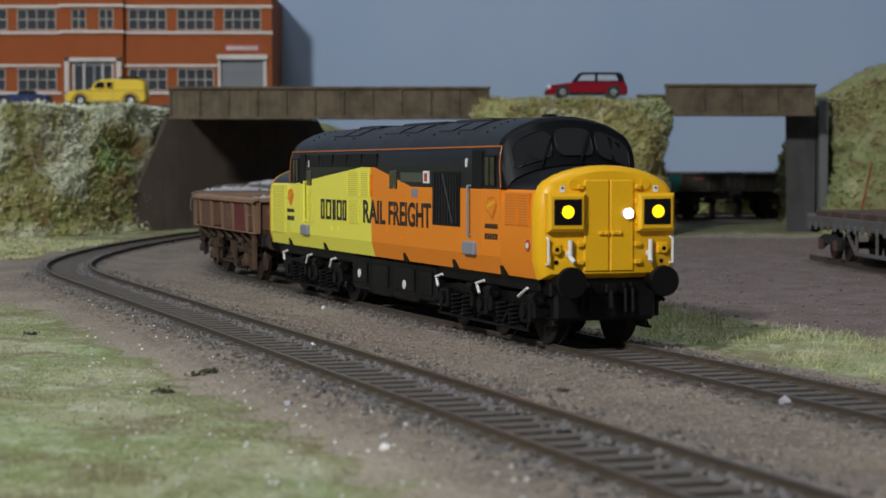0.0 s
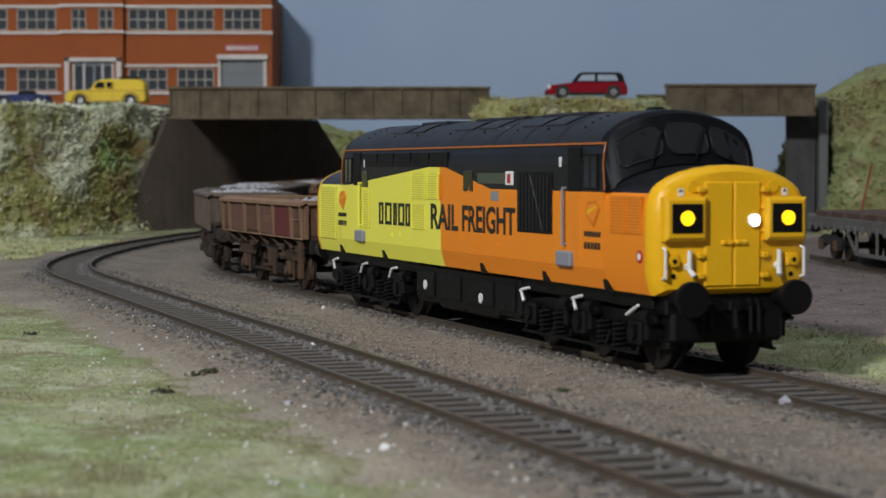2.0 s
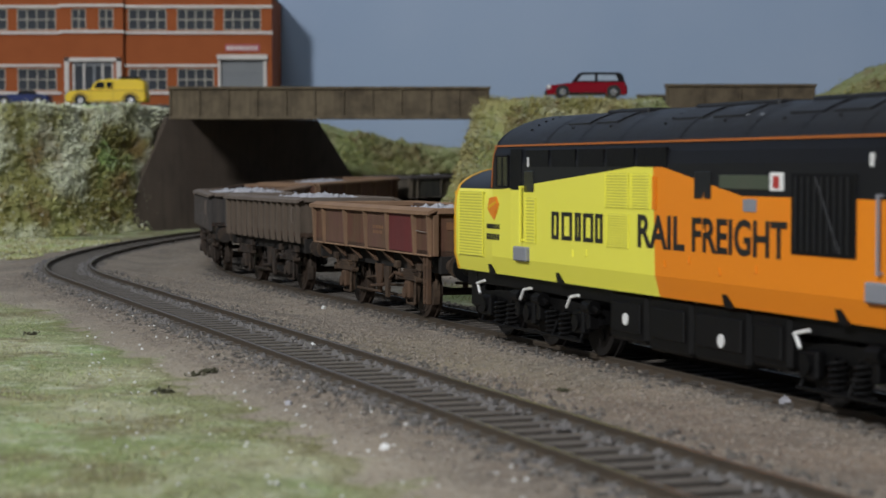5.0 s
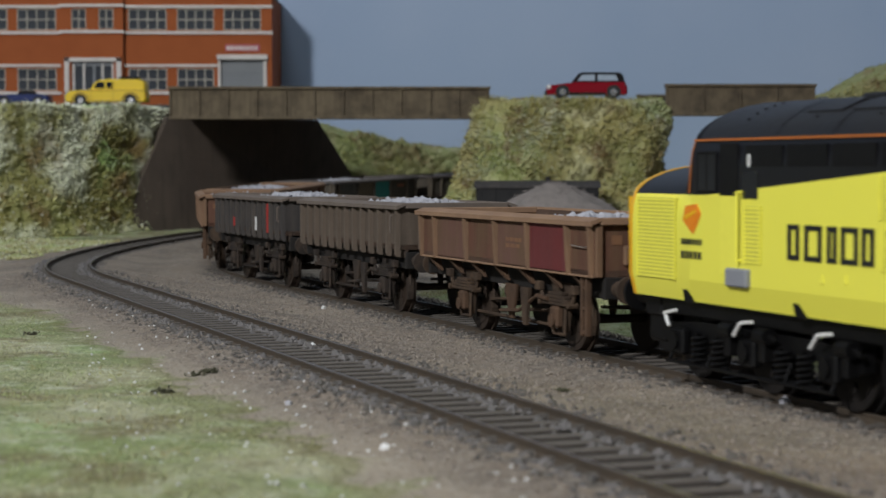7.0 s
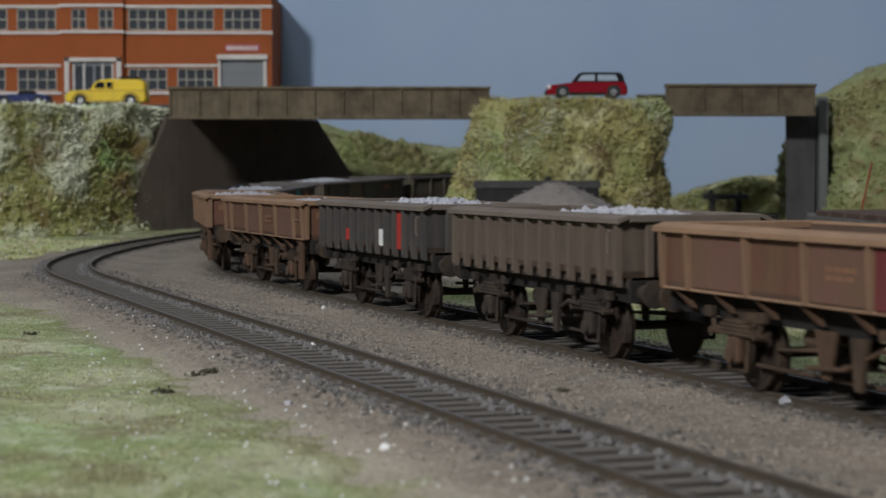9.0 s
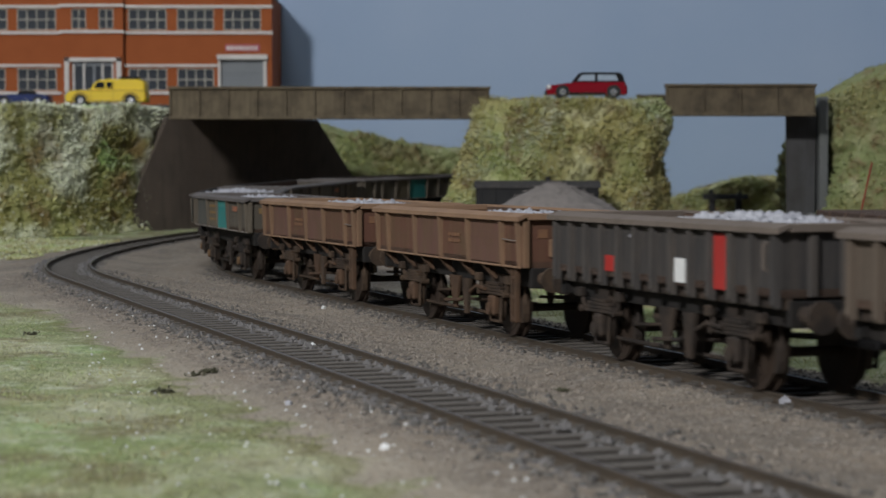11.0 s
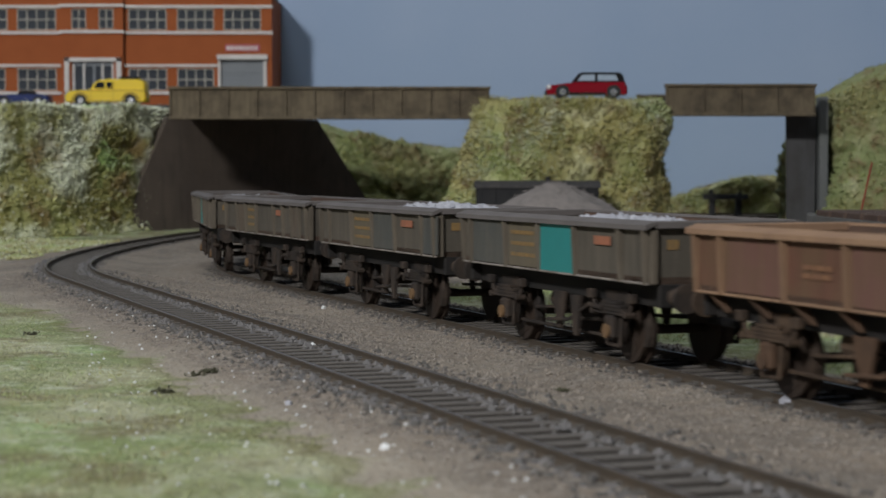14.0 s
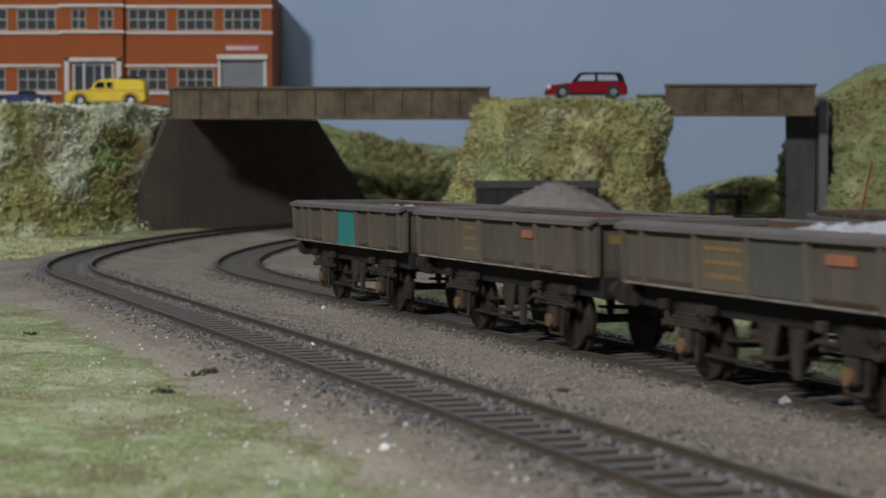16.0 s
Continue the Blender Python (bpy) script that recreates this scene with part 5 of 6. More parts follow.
        bm = B()
        box(bm, e * length / 2 if e > 0 else -length / 2 - 7.2, length / 2 + 7.2 if e > 0 else -length / 2, -1.3, 1.3, 7.4, 9.0, 0.3)
        box(bm, e * length / 2 - 3, e * length / 2 + 1, -2, 2, 7.6, 12.5, 0.3)
        part("coupling", bm, BLACK, wagon)
    return wheels


def load(wagon, length, x0, x1, top, seed):
    """Pale stone chippings heaped over part of the floor."""
    n = 700
    random_state = np.random.RandomState(seed)
    u, v = random_state.uniform(-1, 1, n), random_state.uniform(-1, 1, n)
    x = (x0 + x1) / 2 + u * (x1 - x0) / 2
    y = v * 15.0
    h = top - 3.2 * (u ** 2) - 1.6 * v ** 2 + random_state.normal(0, 0.25, n)
    ob = pebbles("stone_load", np.c_[x, y, h], random_state.uniform(0.7, 1.6, n), PALE_STONE, wagon)
    tagged(ob, "heap of pale grey stone chippings", kind="stuff")
    bm = B()
    rows = []
    for k in range(9):
        a = -1 + k / 4
        xx = (x0 + x1) / 2 + a * ((x1 - x0) / 2 + 2)
        rows.append([(xx, b * 15.6, 24.0 if abs(a) == 1 else top - 3.4 * a * a - 1.7 * b * b - 0.4) for b in np.linspace(-1, 1, 9)])
    loft(bm, rows, caps=False, closed=False)
    part("stone_bed", bm, PALE_STONE, wagon)


def tub(wagon, length, w, z0, z1, side, inside):
    """The open box: floor and four walls with thickness."""
    bm = B()
    box(bm, -length / 2, length / 2, -w, w, z0, z0 + 1.4)
    floor = part("floor", bm, inside, wagon)
    walls = []
    for s in (-1, 1):
        bm = B()
        loft(bm, [[(x, s * (w - 0.9), z0), (x, s * w, z0), (x, s * w, z1), (x, s * (w - 0.9), z1)] for x in (-length / 2, length / 2)])
        walls.append(part("side_wall", bm, side, wagon))
        bm = B()
        e = s
        box(bm, min(e * length / 2, e * (length / 2 - 1.0)), max(e * length / 2, e * (length / 2 - 1.0)), -w + 0.9, w - 0.9, z0, z1)
        part("end_wall", bm, side, wagon)
        bm = B()
        box(bm, -length / 2 + 1, length / 2 - 1, min(s * (w - 1.3), s * (w - 0.92)), max(s * (w - 1.3), s * (w - 0.92)), z0 + 1.4, z1 - 0.4)
        part("side_lining", bm, inside, wagon)
    return walls


def rim(wagon, length, w, z1, over, material):
    for s in (-1, 1):
        bm = B()
        loft(bm, [[(x, s * (w - 1.2), z1 - 0.3), (x, s * (w + over), z1 - 1.5), (x, s * (w + over), z1 - 0.5), (x, s * (w - 1.0), z1 + 0.35)] for x in (-length / 2 - over, length / 2 + over)])
        part("side_rim", bm, material, wagon)
        bm = B()
        box(bm, min(s * (length / 2 - 1.2), s * (length / 2 + over)), max(s * (length / 2 - 1.2), s * (length / 2 + over)), -w + 1.0, w - 1.0, z1 - 1.3, z1 + 0.3, 0.2)
        part("end_rim", bm, material, wagon)


def plain_wagon(length, colours, ribs, label, panels=(), stones=None, brown=False, seed=1, slide=0.0):
    """A low-sided ballast wagon with upright ribs. panels: (x0, x1, z0, z1, material, label)."""
    side, rib, rim_mat, gear, axle = colours
    wagon = thing("ballast_wagon", label, "wagon", "ballast wagons in the train")
    Z0, Z1, W = 15.8, 28.0, 16.6
    tub(wagon, length, W, Z0, Z1, side, RUST_IN)
    rim(wagon, length, W, Z1, 1.5, rim_mat)
    for s in (-1, 1):
        for k, place in enumerate(ribs):
            x = (place + slide) * -s
            if k in (0, len(ribs) - 1):
                x = math.copysign(length / 2 - 0.9, x)
            bm = B()
            loft(bm, [[(x - 0.75, s * W, Z0), (x + 0.75, s * W, Z0), (x + 0.55, s * (W + 0.65), Z0), (x - 0.55, s * (W + 0.65), Z0)],
                      [(x - 0.75, s * W, Z1 - 1.4), (x + 0.75, s * W, Z1 - 1.4), (x + 0.55, s * (W + 1.25), Z1 - 1.4), (x - 0.55, s * (W + 1.25), Z1 - 1.4)]])
            part("rib", bm, rib, wagon)
        bm = B()
        box(bm, -length / 2, length / 2, min(s * W, s * (W + 0.5)), max(s * W, s * (W + 0.5)), Z0 - 0.1, Z0 + 0.35, 0.1)
        part("bottom_flange", bm, DUSTY_EDGE if not brown else rim_mat, wagon)
        for k, (x0, x1, z0, z1, mat_, lab) in enumerate(panels):
            x0, x1 = x0 + slide, x1 + slide
            bm = B()
            y = s * (W + 0.14 + 0.05 * k)
            if mat_ in (STENCIL, STENCIL_DULL, LABEL_RED) and z1 - z0 < 3:
                # writing too faded to read: short bars
                rows_ = (z0 + 0.1, z0 + (z1 - z0) * 0.6) if z1 - z0 > 1.5 else (z0 + 0.2,)
                if mat_ is LABEL_RED:
                    box(bm, x0 if s < 0 else -x1, x1 if s < 0 else -x0, y - 0.05, y + 0.05, z0, z1)
                else:
                    for zz in rows_ if s < 0 else ():
                        at_x = x0
                        while at_x < x1 - 0.8:
                            wide = min(1.0 + 1.7 * abs(math.sin(at_x * 5.3 + zz + seed)), x1 - at_x)
                            part("writing_bar", box(B(), at_x, at_x + wide, y - 0.06, y + 0.06, zz, zz + 0.85), mat_, wagon)
                            at_x += wide + 0.5
                    bm.free()
                    continue
            elif s < 0:
                box(bm, x0, x1, y - 0.06, y + 0.2, z0, z1)
            else:
                box(bm, -x1, -x0, y - 0.2, y + 0.06, z0, z1)
            part("side_panel", bm, mat_, wagon, lab)
    if brown:
        for s in (-1, 1):
            for k in range(7):
                x = -length / 2 + 8 + (length - 16) * k / 6
                bm = B()
                loft(bm, [[(x - 0.8, s * 13.7, 12.3), (x + 0.8, s * 13.7, 12.3), (x + 0.8, s * 14.3, 12.3), (x - 0.8, s * 14.3, 12.3)],
                          [(x - 3.8, s * 13.7, 15.8), (x - 2.2, s * 13.7, 15.8), (x - 2.2, s * 16.6, 15.8), (x - 3.8, s * 16.6, 15.8)]])
                part("gusset", bm, GEAR_TAN, wagon)
            bm = B()
            box(bm, length / 2 - 7.6, length / 2 - 6.8, min(s * 15, s * 16.4), max(s * 15, s * 16.4), 3.0, 15.6, 0.2)
            box(bm, length / 2 - 5.2, length / 2 - 4.4, min(s * 15, s * 16.4), max(s * 15, s * 16.4), 3.0, 15.6, 0.2)
            for z in (3.6, 8.6, 13.0):
                box(bm, length / 2 - 7.0, length / 2 - 5.0, min(s * 15.2, s * 16.2), max(s * 15.2, s * 16.2), z, z + 0.7)
            part("door_spring", bm, GEAR_TAN, wagon, "dusty tan door stop")
            bm = B()
            box(bm, length / 2 + 0.05, length / 2 + 1.3, s * 9.5 - 0.6, s * 9.5 + 0.6, 18.2, 22.4, 0.3)
            part("end_lever", bm, BROWN_RIB, wagon)
    for e in (-1, 1):
        for y in (-W + 0.9, -5.2, 5.2, W - 0.9):
            bm = B()
            box(bm, min(e * length / 2, e * (length / 2 + 0.9)), max(e * length / 2, e * (length / 2 + 0.9)), y - 0.8, y + 0.8, Z0, Z1 - 1.4, 0.2)
            part("end_rib", bm, rib, wagon)
        bm = B()
        box(bm, min(e * length / 2, e * (length / 2 + 0.15)), max(e * length / 2, e * (length / 2 + 0.15)), -e * 11.4 - 1.2, -e * 11.4 + 1.2, 22.6, 24.6)
        part("end_label", bm, STENCIL_DULL if brown else STENCIL, wagon, "small faded orange end label")
        for s in (-1, 1) if brown and e > 0 else ():
            bm = B()
            pts = [(length / 2 - 3.5, s * (W + 0.1), 22.0), (length / 2 - 3.5, s * (W + 0.7), 22.0), (length / 2 - 10.5, s * (W + 0.7), 22.2), (length / 2 - 10.5, s * (W + 0.1), 22.2)]
            for a, b in zip(pts, pts[1:]):
                tube(bm, a, b, 0.14, n=5)
            part("grab_rail", bm, DUSTY_EDGE, wagon, "thin pale handrail")
    wheels = running_gear(wagon, length, gear, axle, brown)
    if stones:
        load(wagon, length, *stones, seed)
    return wagon, wheels


def ribbed_wagon(length, side, rib, rim_mat, label, patches=(), stones=None, seed=1):
    """A taller box wagon with close-set ribs."""
    wagon = thing("ribbed_box_wagon", label, "wagon", "ballast wagons in the train")
    Z0, Z1, W = 16.4, 28.9, 15.9
    tub(wagon, length, W, Z0, Z1, side, RUST_IN)
    rim(wagon, length, W, Z1, 1.7, rim_mat)
    count = 13
    for s in (-1, 1):
        for k in range(count):
            x = -length / 2 + 1.2 + (length - 2.4) * k / (count - 1)
            bm = B()
            loft(bm, [[(x - 0.95, s * (W - 0.2), z), (x + 0.95, s * (W - 0.2), z), (x + 0.75, s * (W + d), z), (x - 0.75, s * (W + d), z)]
                      for z, d in ((Z0 - 1.9, 0.7), (Z0 - 1.2, 1.15), (Z1 - 1.3, 1.15))])
            part("rib", bm, rib, wagon)
        bm = B()
        box(bm, -length / 2, length / 2, min(s * 13.6, s * 14.6), max(s * 13.6, s * 14.6), Z0 - 2.2, Z0 + 0.1, 0.1)
        part("side_sill", bm, GEAR, wagon)
        bm = B()
        pts = [(length / 2 - 2, s * (W + 1.7), 21), (length / 2 - 2, s * (W + 2.3), 21.2), (length / 2 - 2, s * (W + 2.3), 25.6), (length / 2 - 2, s * (W + 1.6), 25.8)]
        for a, b in zip(pts, pts[1:]):
            tube(bm, a, b, 0.28, n=5)
        part("grab_rail", bm, rim_mat, wagon)
        for k, z0, z1, m in patches:
            pitch = (length - 2.4) / (count - 1)
            x = -length / 2 + 1.2 + pitch * (k + 0.5)
            bm = B()
            y = s * (W + 0.15)
            x = x * (1 if s < 0 else -1)
            box(bm, x - pitch / 2 + 0.8, x + pitch / 2 - 0.8, y - 0.12, y + 0.12, z0, z1)
            part("patch", bm, m, wagon)
    for e in (-1, 1):
        for y in (-10, -3.5, 3.5, 10):
            bm = B()
            box(bm, min(e * length / 2, e * (length / 2 + 1.0)), max(e * length / 2, e * (length / 2 + 1.0)), y - 0.9, y + 0.9, Z0, Z1 - 1.4, 0.2)
            part("end_rib", bm, rib, wagon)
    wheels = running_gear(wagon, length, GEAR, GEAR, False)
    if stones:
        load(wagon, length, *stones, seed)
    return wagon, wheels


def build_train():
    brown = (BROWN, BROWN_RIB, BROWN_RIM, GEAR_BROWN, GEAR_TAN)
    olive = (OLIVE, OLIVE_RIB, GREY_RIM, GEAR, AXLE_YELLOW)
    six = (-53, -44, -22, -2.3, 17.3, 39.5, 53)
    def stencil(x0, x1):
        return [(x0, x1, 16.4, 26.4, TAN_PANEL, "weathered tan panel")] + [(x0 + 1.6, x1 - 1.6, z, z + 1.3, STENCIL, "faded orange stencil bar") for z in (18.4, 20.9, 23.4)]
    def tag(x0, x1):
        return [(x0, x1, 22.9, 24.7, LABEL_RED, "small orange-red label")]
    rust_a = [(-42.8, -23.2, 16.5, 26.3, BROWN_PALE, "faded pink-brown panel"), (-1.0, 16.0, 16.5, 26.3, BROWN_PALE, "faded pink-brown panel"), (4, 13, 20.3, 22.8, STENCIL_DULL, "")]
    specs = [
        plain_wagon(107.5, brown, six, "rusty brown ballast wagon with a crimson side panel", rust_a + [(18.4, 38.4, 16.4, 26.4, CRIMSON, "crimson replacement panel")], (2, 40, 27.6), True, 3, slide=1.5),
        ribbed_wagon(96.2, UMBER, UMBER_RIB, UMBER_RIM, "grimy umber ribbed box wagon loaded with stone", (), (-6, 34, 29.2), 4),
        ribbed_wagon(96.0, SLATE, SLATE_RIB, UMBER_RIM, "dark slate ribbed box wagon with red and white patches", [(3, 17.6, 20.8, SCARLET), (7, 17.0, 21.6, WHITE), (9, 16.6, 26.8, SCARLET)], (-14, 34, 29.4), 5),
        plain_wagon(104.5, brown, six, "rusty brown ballast wagon with stone load", [(-20.8, -3.5, 16.5, 26.3, BROWN_PALE, "faded pink-brown panel"), (18.6, 38.2, 16.5, 26.3, BROWN_PALE, "faded pink-brown panel"), (3, 12, 20.2, 22.8, STENCIL_DULL, "")], (-10, 36, 27.4), True, 6, slide=1.75),
        plain_wagon(103.5, brown, six, "rusty brown ballast wagon half full of stone", [(-42.6, -23.4, 16.5, 26.3, BROWN_PALE, "faded pink-brown panel"), (-1, 16.0, 16.5, 26.3, BROWN_PALE, ""), (-16, -7, 20.2, 22.8, STENCIL_DULL, "")], (-16, 30, 27.8), True, 7, slide=2.75),
        plain_wagon(102.0, olive, six, "olive-grey ballast wagon with a teal door panel", stencil(-20.6, -3.6) + [(-1.4, 16.4, 16.2, 26.5, TEAL, "bright teal panel"), (-42.6, -23.4, 16.4, 26.4, SLATE_PANEL, "")] + tag(27, 35), (-24, 34, 27.4), False, 8, slide=-0.75),
        plain_wagon(103.4, olive, six, "olive-grey ballast wagon with orange stencils and stone", stencil(-20.6, -3.6) + [(-1.2, 16.2, 16.4, 26.4, SLATE_PANEL, "blue-grey panel"), (40.6, 51.5, 16.4, 26.4, SLATE_PANEL, "")] + tag(23, 32), (-14, 40, 28.2), False, 9, slide=1.9),
        plain_wagon(108, olive, (-53, -39, -26, -11, 11.8, 23.5, 34, 43, 54), "empty olive-grey ballast wagon", [(-37.8, -27.2, 16.4, 26.4, BROWN_PANEL, "")] + stencil(-24.6, -12.4) + [(35, 42, 16.4, 26.4, BROWN_PANEL, "")] + tag(15, 21), None, False, 10, slide=2.0),
        plain_wagon(106, olive, (-53, -41, -33, -19, -5.4, 14.6, 27.5, 40.6, 53), "trailing olive-grey wagon with a narrow teal panel", [(-17.8, -6.6, 16.4, 26.4, TAN_PANEL, ""), (-4.4, 13.4, 16.2, 26.5, TEAL, "teal panel"), (28.6, 39.4, 16.4, 26.4, BROWN_PANEL, "")], (-20, 10, 26.6), False, 11, slide=-1.0),
    ]
    middles = [313.3, 434.5, 552.0, 670.4, 795.4, 917.6, 1040.0, 1161.2, 1282.6]
    for (wagon, wheels), mid in zip(specs, middles):
        MOVERS.append((wagon, mid, 29.0, wheels))


build_train()

LOW_GEAR = ("axle_guard", "leaf_spring", "axlebox", "brake_shoe", "brake_lever", "lever_guard", "spring_hanger", "tie_bar", "safety_loop")


def ride_height():
    """Bodies stand a little higher on their springs than the running gear."""
    for ob, offset, half, wheels in MOVERS:
        for child in ob.children:
            kind = child.name.split(".")[0]
            if kind == "bogie":
                for sub in child.children:
                    if sub.name.split(".")[0] != "wheelset":
                        sub.matrix_basis = Matrix.Translation((0, 0, 0.8 * MM)) @ sub.matrix_basis
            elif kind != "wheelset":
                up = 0.7 if kind in LOW_GEAR else 1.7
                child.matrix_basis = Matrix.Translation((0, 0, up * MM)) @ child.matrix_basis


ride_height()

# ---------------- the factory and the road vehicles ----------------
BRICK = surface("orange_red_brick", (0.34, 0.088, 0.022), (0.27, 0.07, 0.02), 0.85, coarse=50, fine=1500, amount=0.7, bump=0.3)
TRIM = surface("off_white_trim", (0.66, 0.62, 0.58), (0.5, 0.46, 0.42), 0.7, coarse=80, amount=0.5)
WINDOW_FRAME = surface("cream_glazing_bars", (0.48, 0.44, 0.37), (0.36, 0.33, 0.28), 0.7)
PANE = glass("dusty_dark_pane", (0.045, 0.05, 0.058))
SHUTTER = surface("grey_shutter", (0.235, 0.25, 0.265), (0.19, 0.2, 0.21), 0.6, coarse=40, amount=0.4)
SIGN = surface("pink_red_sign", (0.42, 0.10, 0.13), (0.45, 0.2, 0.2), 0.7)
VAN_YELLOW = surface("van_yellow", (0.80, 0.56, 0.012), (0.7, 0.47, 0.02), 0.35, amount=0.2, bump=0.02)
# darker van yellow: shade painted on the arches, door gaps, waist crease and sill
VAN_SHADE = surface("van_yellow_shade", (0.42, 0.27, 0.01), (0.3, 0.19, 0.02), 0.5)
CAR_RED = surface("car_red", (0.23, 0.004, 0.013), (0.17, 0.004, 0.01), 0.22, amount=0.2, bump=0.02)
CAR_BLUE = surface("car_navy", (0.012, 0.025, 0.12), (0.01, 0.02, 0.07), 0.25, amount=0.2, bump=0.02)
TYRE = surface("tyre_black", (0.012, 0.012, 0.012), (0.03, 0.03, 0.03), 0.7)
CHROME = surface("bright_metal", (0.6, 0.6, 0.6), (0.4, 0.4, 0.4), 0.25, 0.9)

FY = 1340.0


def fx(u):
    return (u - 784) * 0.4008


def fz(v):
    return 38.65 + (297.5 - v) * 0.4008


def factory_window(parent, u0, u1, v0, v1, cols, y):
    x0, x1, z1, z0 = fx(u0), fx(u1), fz(v0), fz(v1)
    w = part("window", box(B(), x0, x1, y + 0.7, y + 1.2, z0, z1), PANE, parent, "dark multi-pane window")
    bm = B()
    for a, b in ((x0 - 0.3, x0 + 0.7), (x1 - 0.7, x1 + 0.3)):
        box(bm, a, b, y - 0.5, y + 1.0, z0 - 0.3, z1 + 0.3, 0.1)
    for a, b in ((z0 - 0.3, z0 + 0.7), (z1 - 0.7, z1 + 0.3)):
        box(bm, x0, x1, y - 0.45, y + 1.0, a, b, 0.1)
    part("frame", bm, WINDOW_FRAME, w)
    for k in range(1, cols):
        c = x0 + (x1 - x0) * k / cols
        part("glazing_bar", box(B(), c - 0.36, c + 0.36, y - 0.2, y + 1.0, z0, z1, 0.08), WINDOW_FRAME, w)
    c = (z0 + z1) / 2
    part("glazing_bar", box(B(), x0, x1, y - 0.25, y + 1.0, c - 0.36, c + 0.36, 0.08), WINDOW_FRAME, w)


def build_factory():
    fac = thing("factory_building", "two-storey orange-red brick factory with white bands and multi-pane windows", "building")
    top, foot = fz(-6), 76.8
    # piers and panels round real openings: the wall stands as horizontal bands and upright piers
    def wall(u0, u1, v0, v1, y=FY, depth=6.0, name="brickwork"):
        return part(name, box(B(), fx(u0), fx(u1), y, y + depth, fz(v1), fz(v0)), BRICK, fac)
    spans_up = [(-52, 16), (33, 102), (229, 297), (315, 380), (397, 463)]
    spans_low = [(-52, 12), (33, 102), (229, 297), (315, 380)]
    def storey(v0, v1, spans, u0, u1):
        edges = [u0] + [e for s in spans for e in s] + [u1]
        for a, b in zip(edges[::2], edges[1::2]):
            if b - a > 0.5:
                wall(a, b, v0, v1)
    wall(-90, 112, -6, 17)
    wall(222, 482, -6, 17)
    storey(17, 55, [s for s in spans_up if s[1] < 112], -90, 112)
    storey(17, 55, [s for s in spans_up if s[0] > 222], 222, 482)
    wall(-90, 112, 55, 122)
    wall(222, 392, 55, 122)
    wall(392, 470, 55, 100)
    wall(470, 482, 55, 200)
    storey(122, 161, [s for s in spans_low if s[1] < 112], -90, 112)
    storey(122, 161, [s for s in spans_low if s[0] > 222], 222, 392)
    wall(-90, 112, 161, 200)
    wall(222, 392, 161, 200)
    # projecting entrance bay
    BY = FY - 5
    for a, b, v0, v1 in ((112, 131, -6, 200), (157, 179, -6, 57), (205, 222, -6, 200), (131, 157, -6, 18), (179, 205, -6, 18), (131, 157, 54, 106), (157, 179, 57, 106), (179, 205, 54, 106)):
        wall(a, b, v0, v1, BY, 9.0, "bay_brickwork")
    for u0, u1 in ((131, 157), (179, 205)):
        factory_window(fac, u0, u1, 18, 54, 2, BY + 1.0)
    for u0, u1 in spans_up:
        factory_window(fac, u0, u1, 17, 55, 4, FY + 0.6)
    for u0, u1 in spans_low:
        factory_window(fac, u0, u1, 122, 161, 4, FY + 0.6)
    for u0, u1, v0, v1, y in ((-90, 112, 11, 16, FY), (222, 484, 11, 16, FY), (-90, 112, 57, 62, FY), (222, 484, 57, 62, FY), (-90, 112, 115, 119.5, FY), (222, 386, 115, 119.5, FY),
                              (-90, 112, 163, 168, FY), (222, 386, 163, 168, FY), (110, 224, 10, 15, BY), (110, 224, 56, 61, BY)):
        part("white_band", box(B(), fx(u0), fx(u1), y - 1.1, y + 0.5, fz(v1), fz(v0), 0.15), TRIM, fac, "white string course")
    for u0, u1, v0, v1 in ((119, 127, 104, 200), (210, 219, 104, 200), (119, 219, 104, 111)):
        part("door_surround", box(B(), fx(u0), fx(u1), BY - 1.6, BY + 3, fz(v1), fz(v0), 0.2), TRIM, fac)
    door = part("entrance", box(B(), fx(127), fx(210), BY + 2.0, BY + 3.0, foot, fz(111)), PANE, fac, "glazed double entrance doors")
    for u in (134, 152, 170, 185, 203):
        part("door_stile", box(B(), fx(u) - 0.8, fx(u) + 0.8, BY + 1.2, BY + 2.2, foot, fz(114), 0.1), TRIM if u != 170 else SHUTTER, door)
    part("door_rail", box(B(), fx(127), fx(210), BY + 1.4, BY + 2.1, fz(118), fz(114), 0.1), SHUTTER, door)
    sh = part("roller_shutter", box(B(), fx(392), fx(470), FY + 2.0, FY + 3.0, foot, fz(104)), SHUTTER, fac, "grey roller shutter door")
    for k in range(22):
        z = foot + 0.8 + k * 1.35
        part("shutter_slat", box(B(), fx(392), fx(470), FY + 1.6, FY + 2.1, z, z + 1.05, 0.1), SHUTTER, sh)
    part("canopy", box(B(), fx(386), fx(475), FY - 3.2, FY + 0.6, fz(107), fz(98), 0.3), TRIM, fac, "white canopy over the shutter")
    for a, b in ((387, 392), (467, 473)):
        part("jamb", box(B(), fx(a), fx(b), FY - 1.0, FY + 1.5, foot, fz(105), 0.1), TRIM, fac)
    sign = part("sign_board", box(B(), fx(400), fx(461), FY - 0.8, FY + 0.2, fz(92), fz(80), 0.1), SIGN, fac, "red sign with unreadable white writing")
    for k in range(8):
        part("writing_bar", box(B(), fx(403 + k * 7), fx(407.5 + k * 7), FY - 1.0, FY - 0.7, fz(90), fz(83)), TRIM, sign)
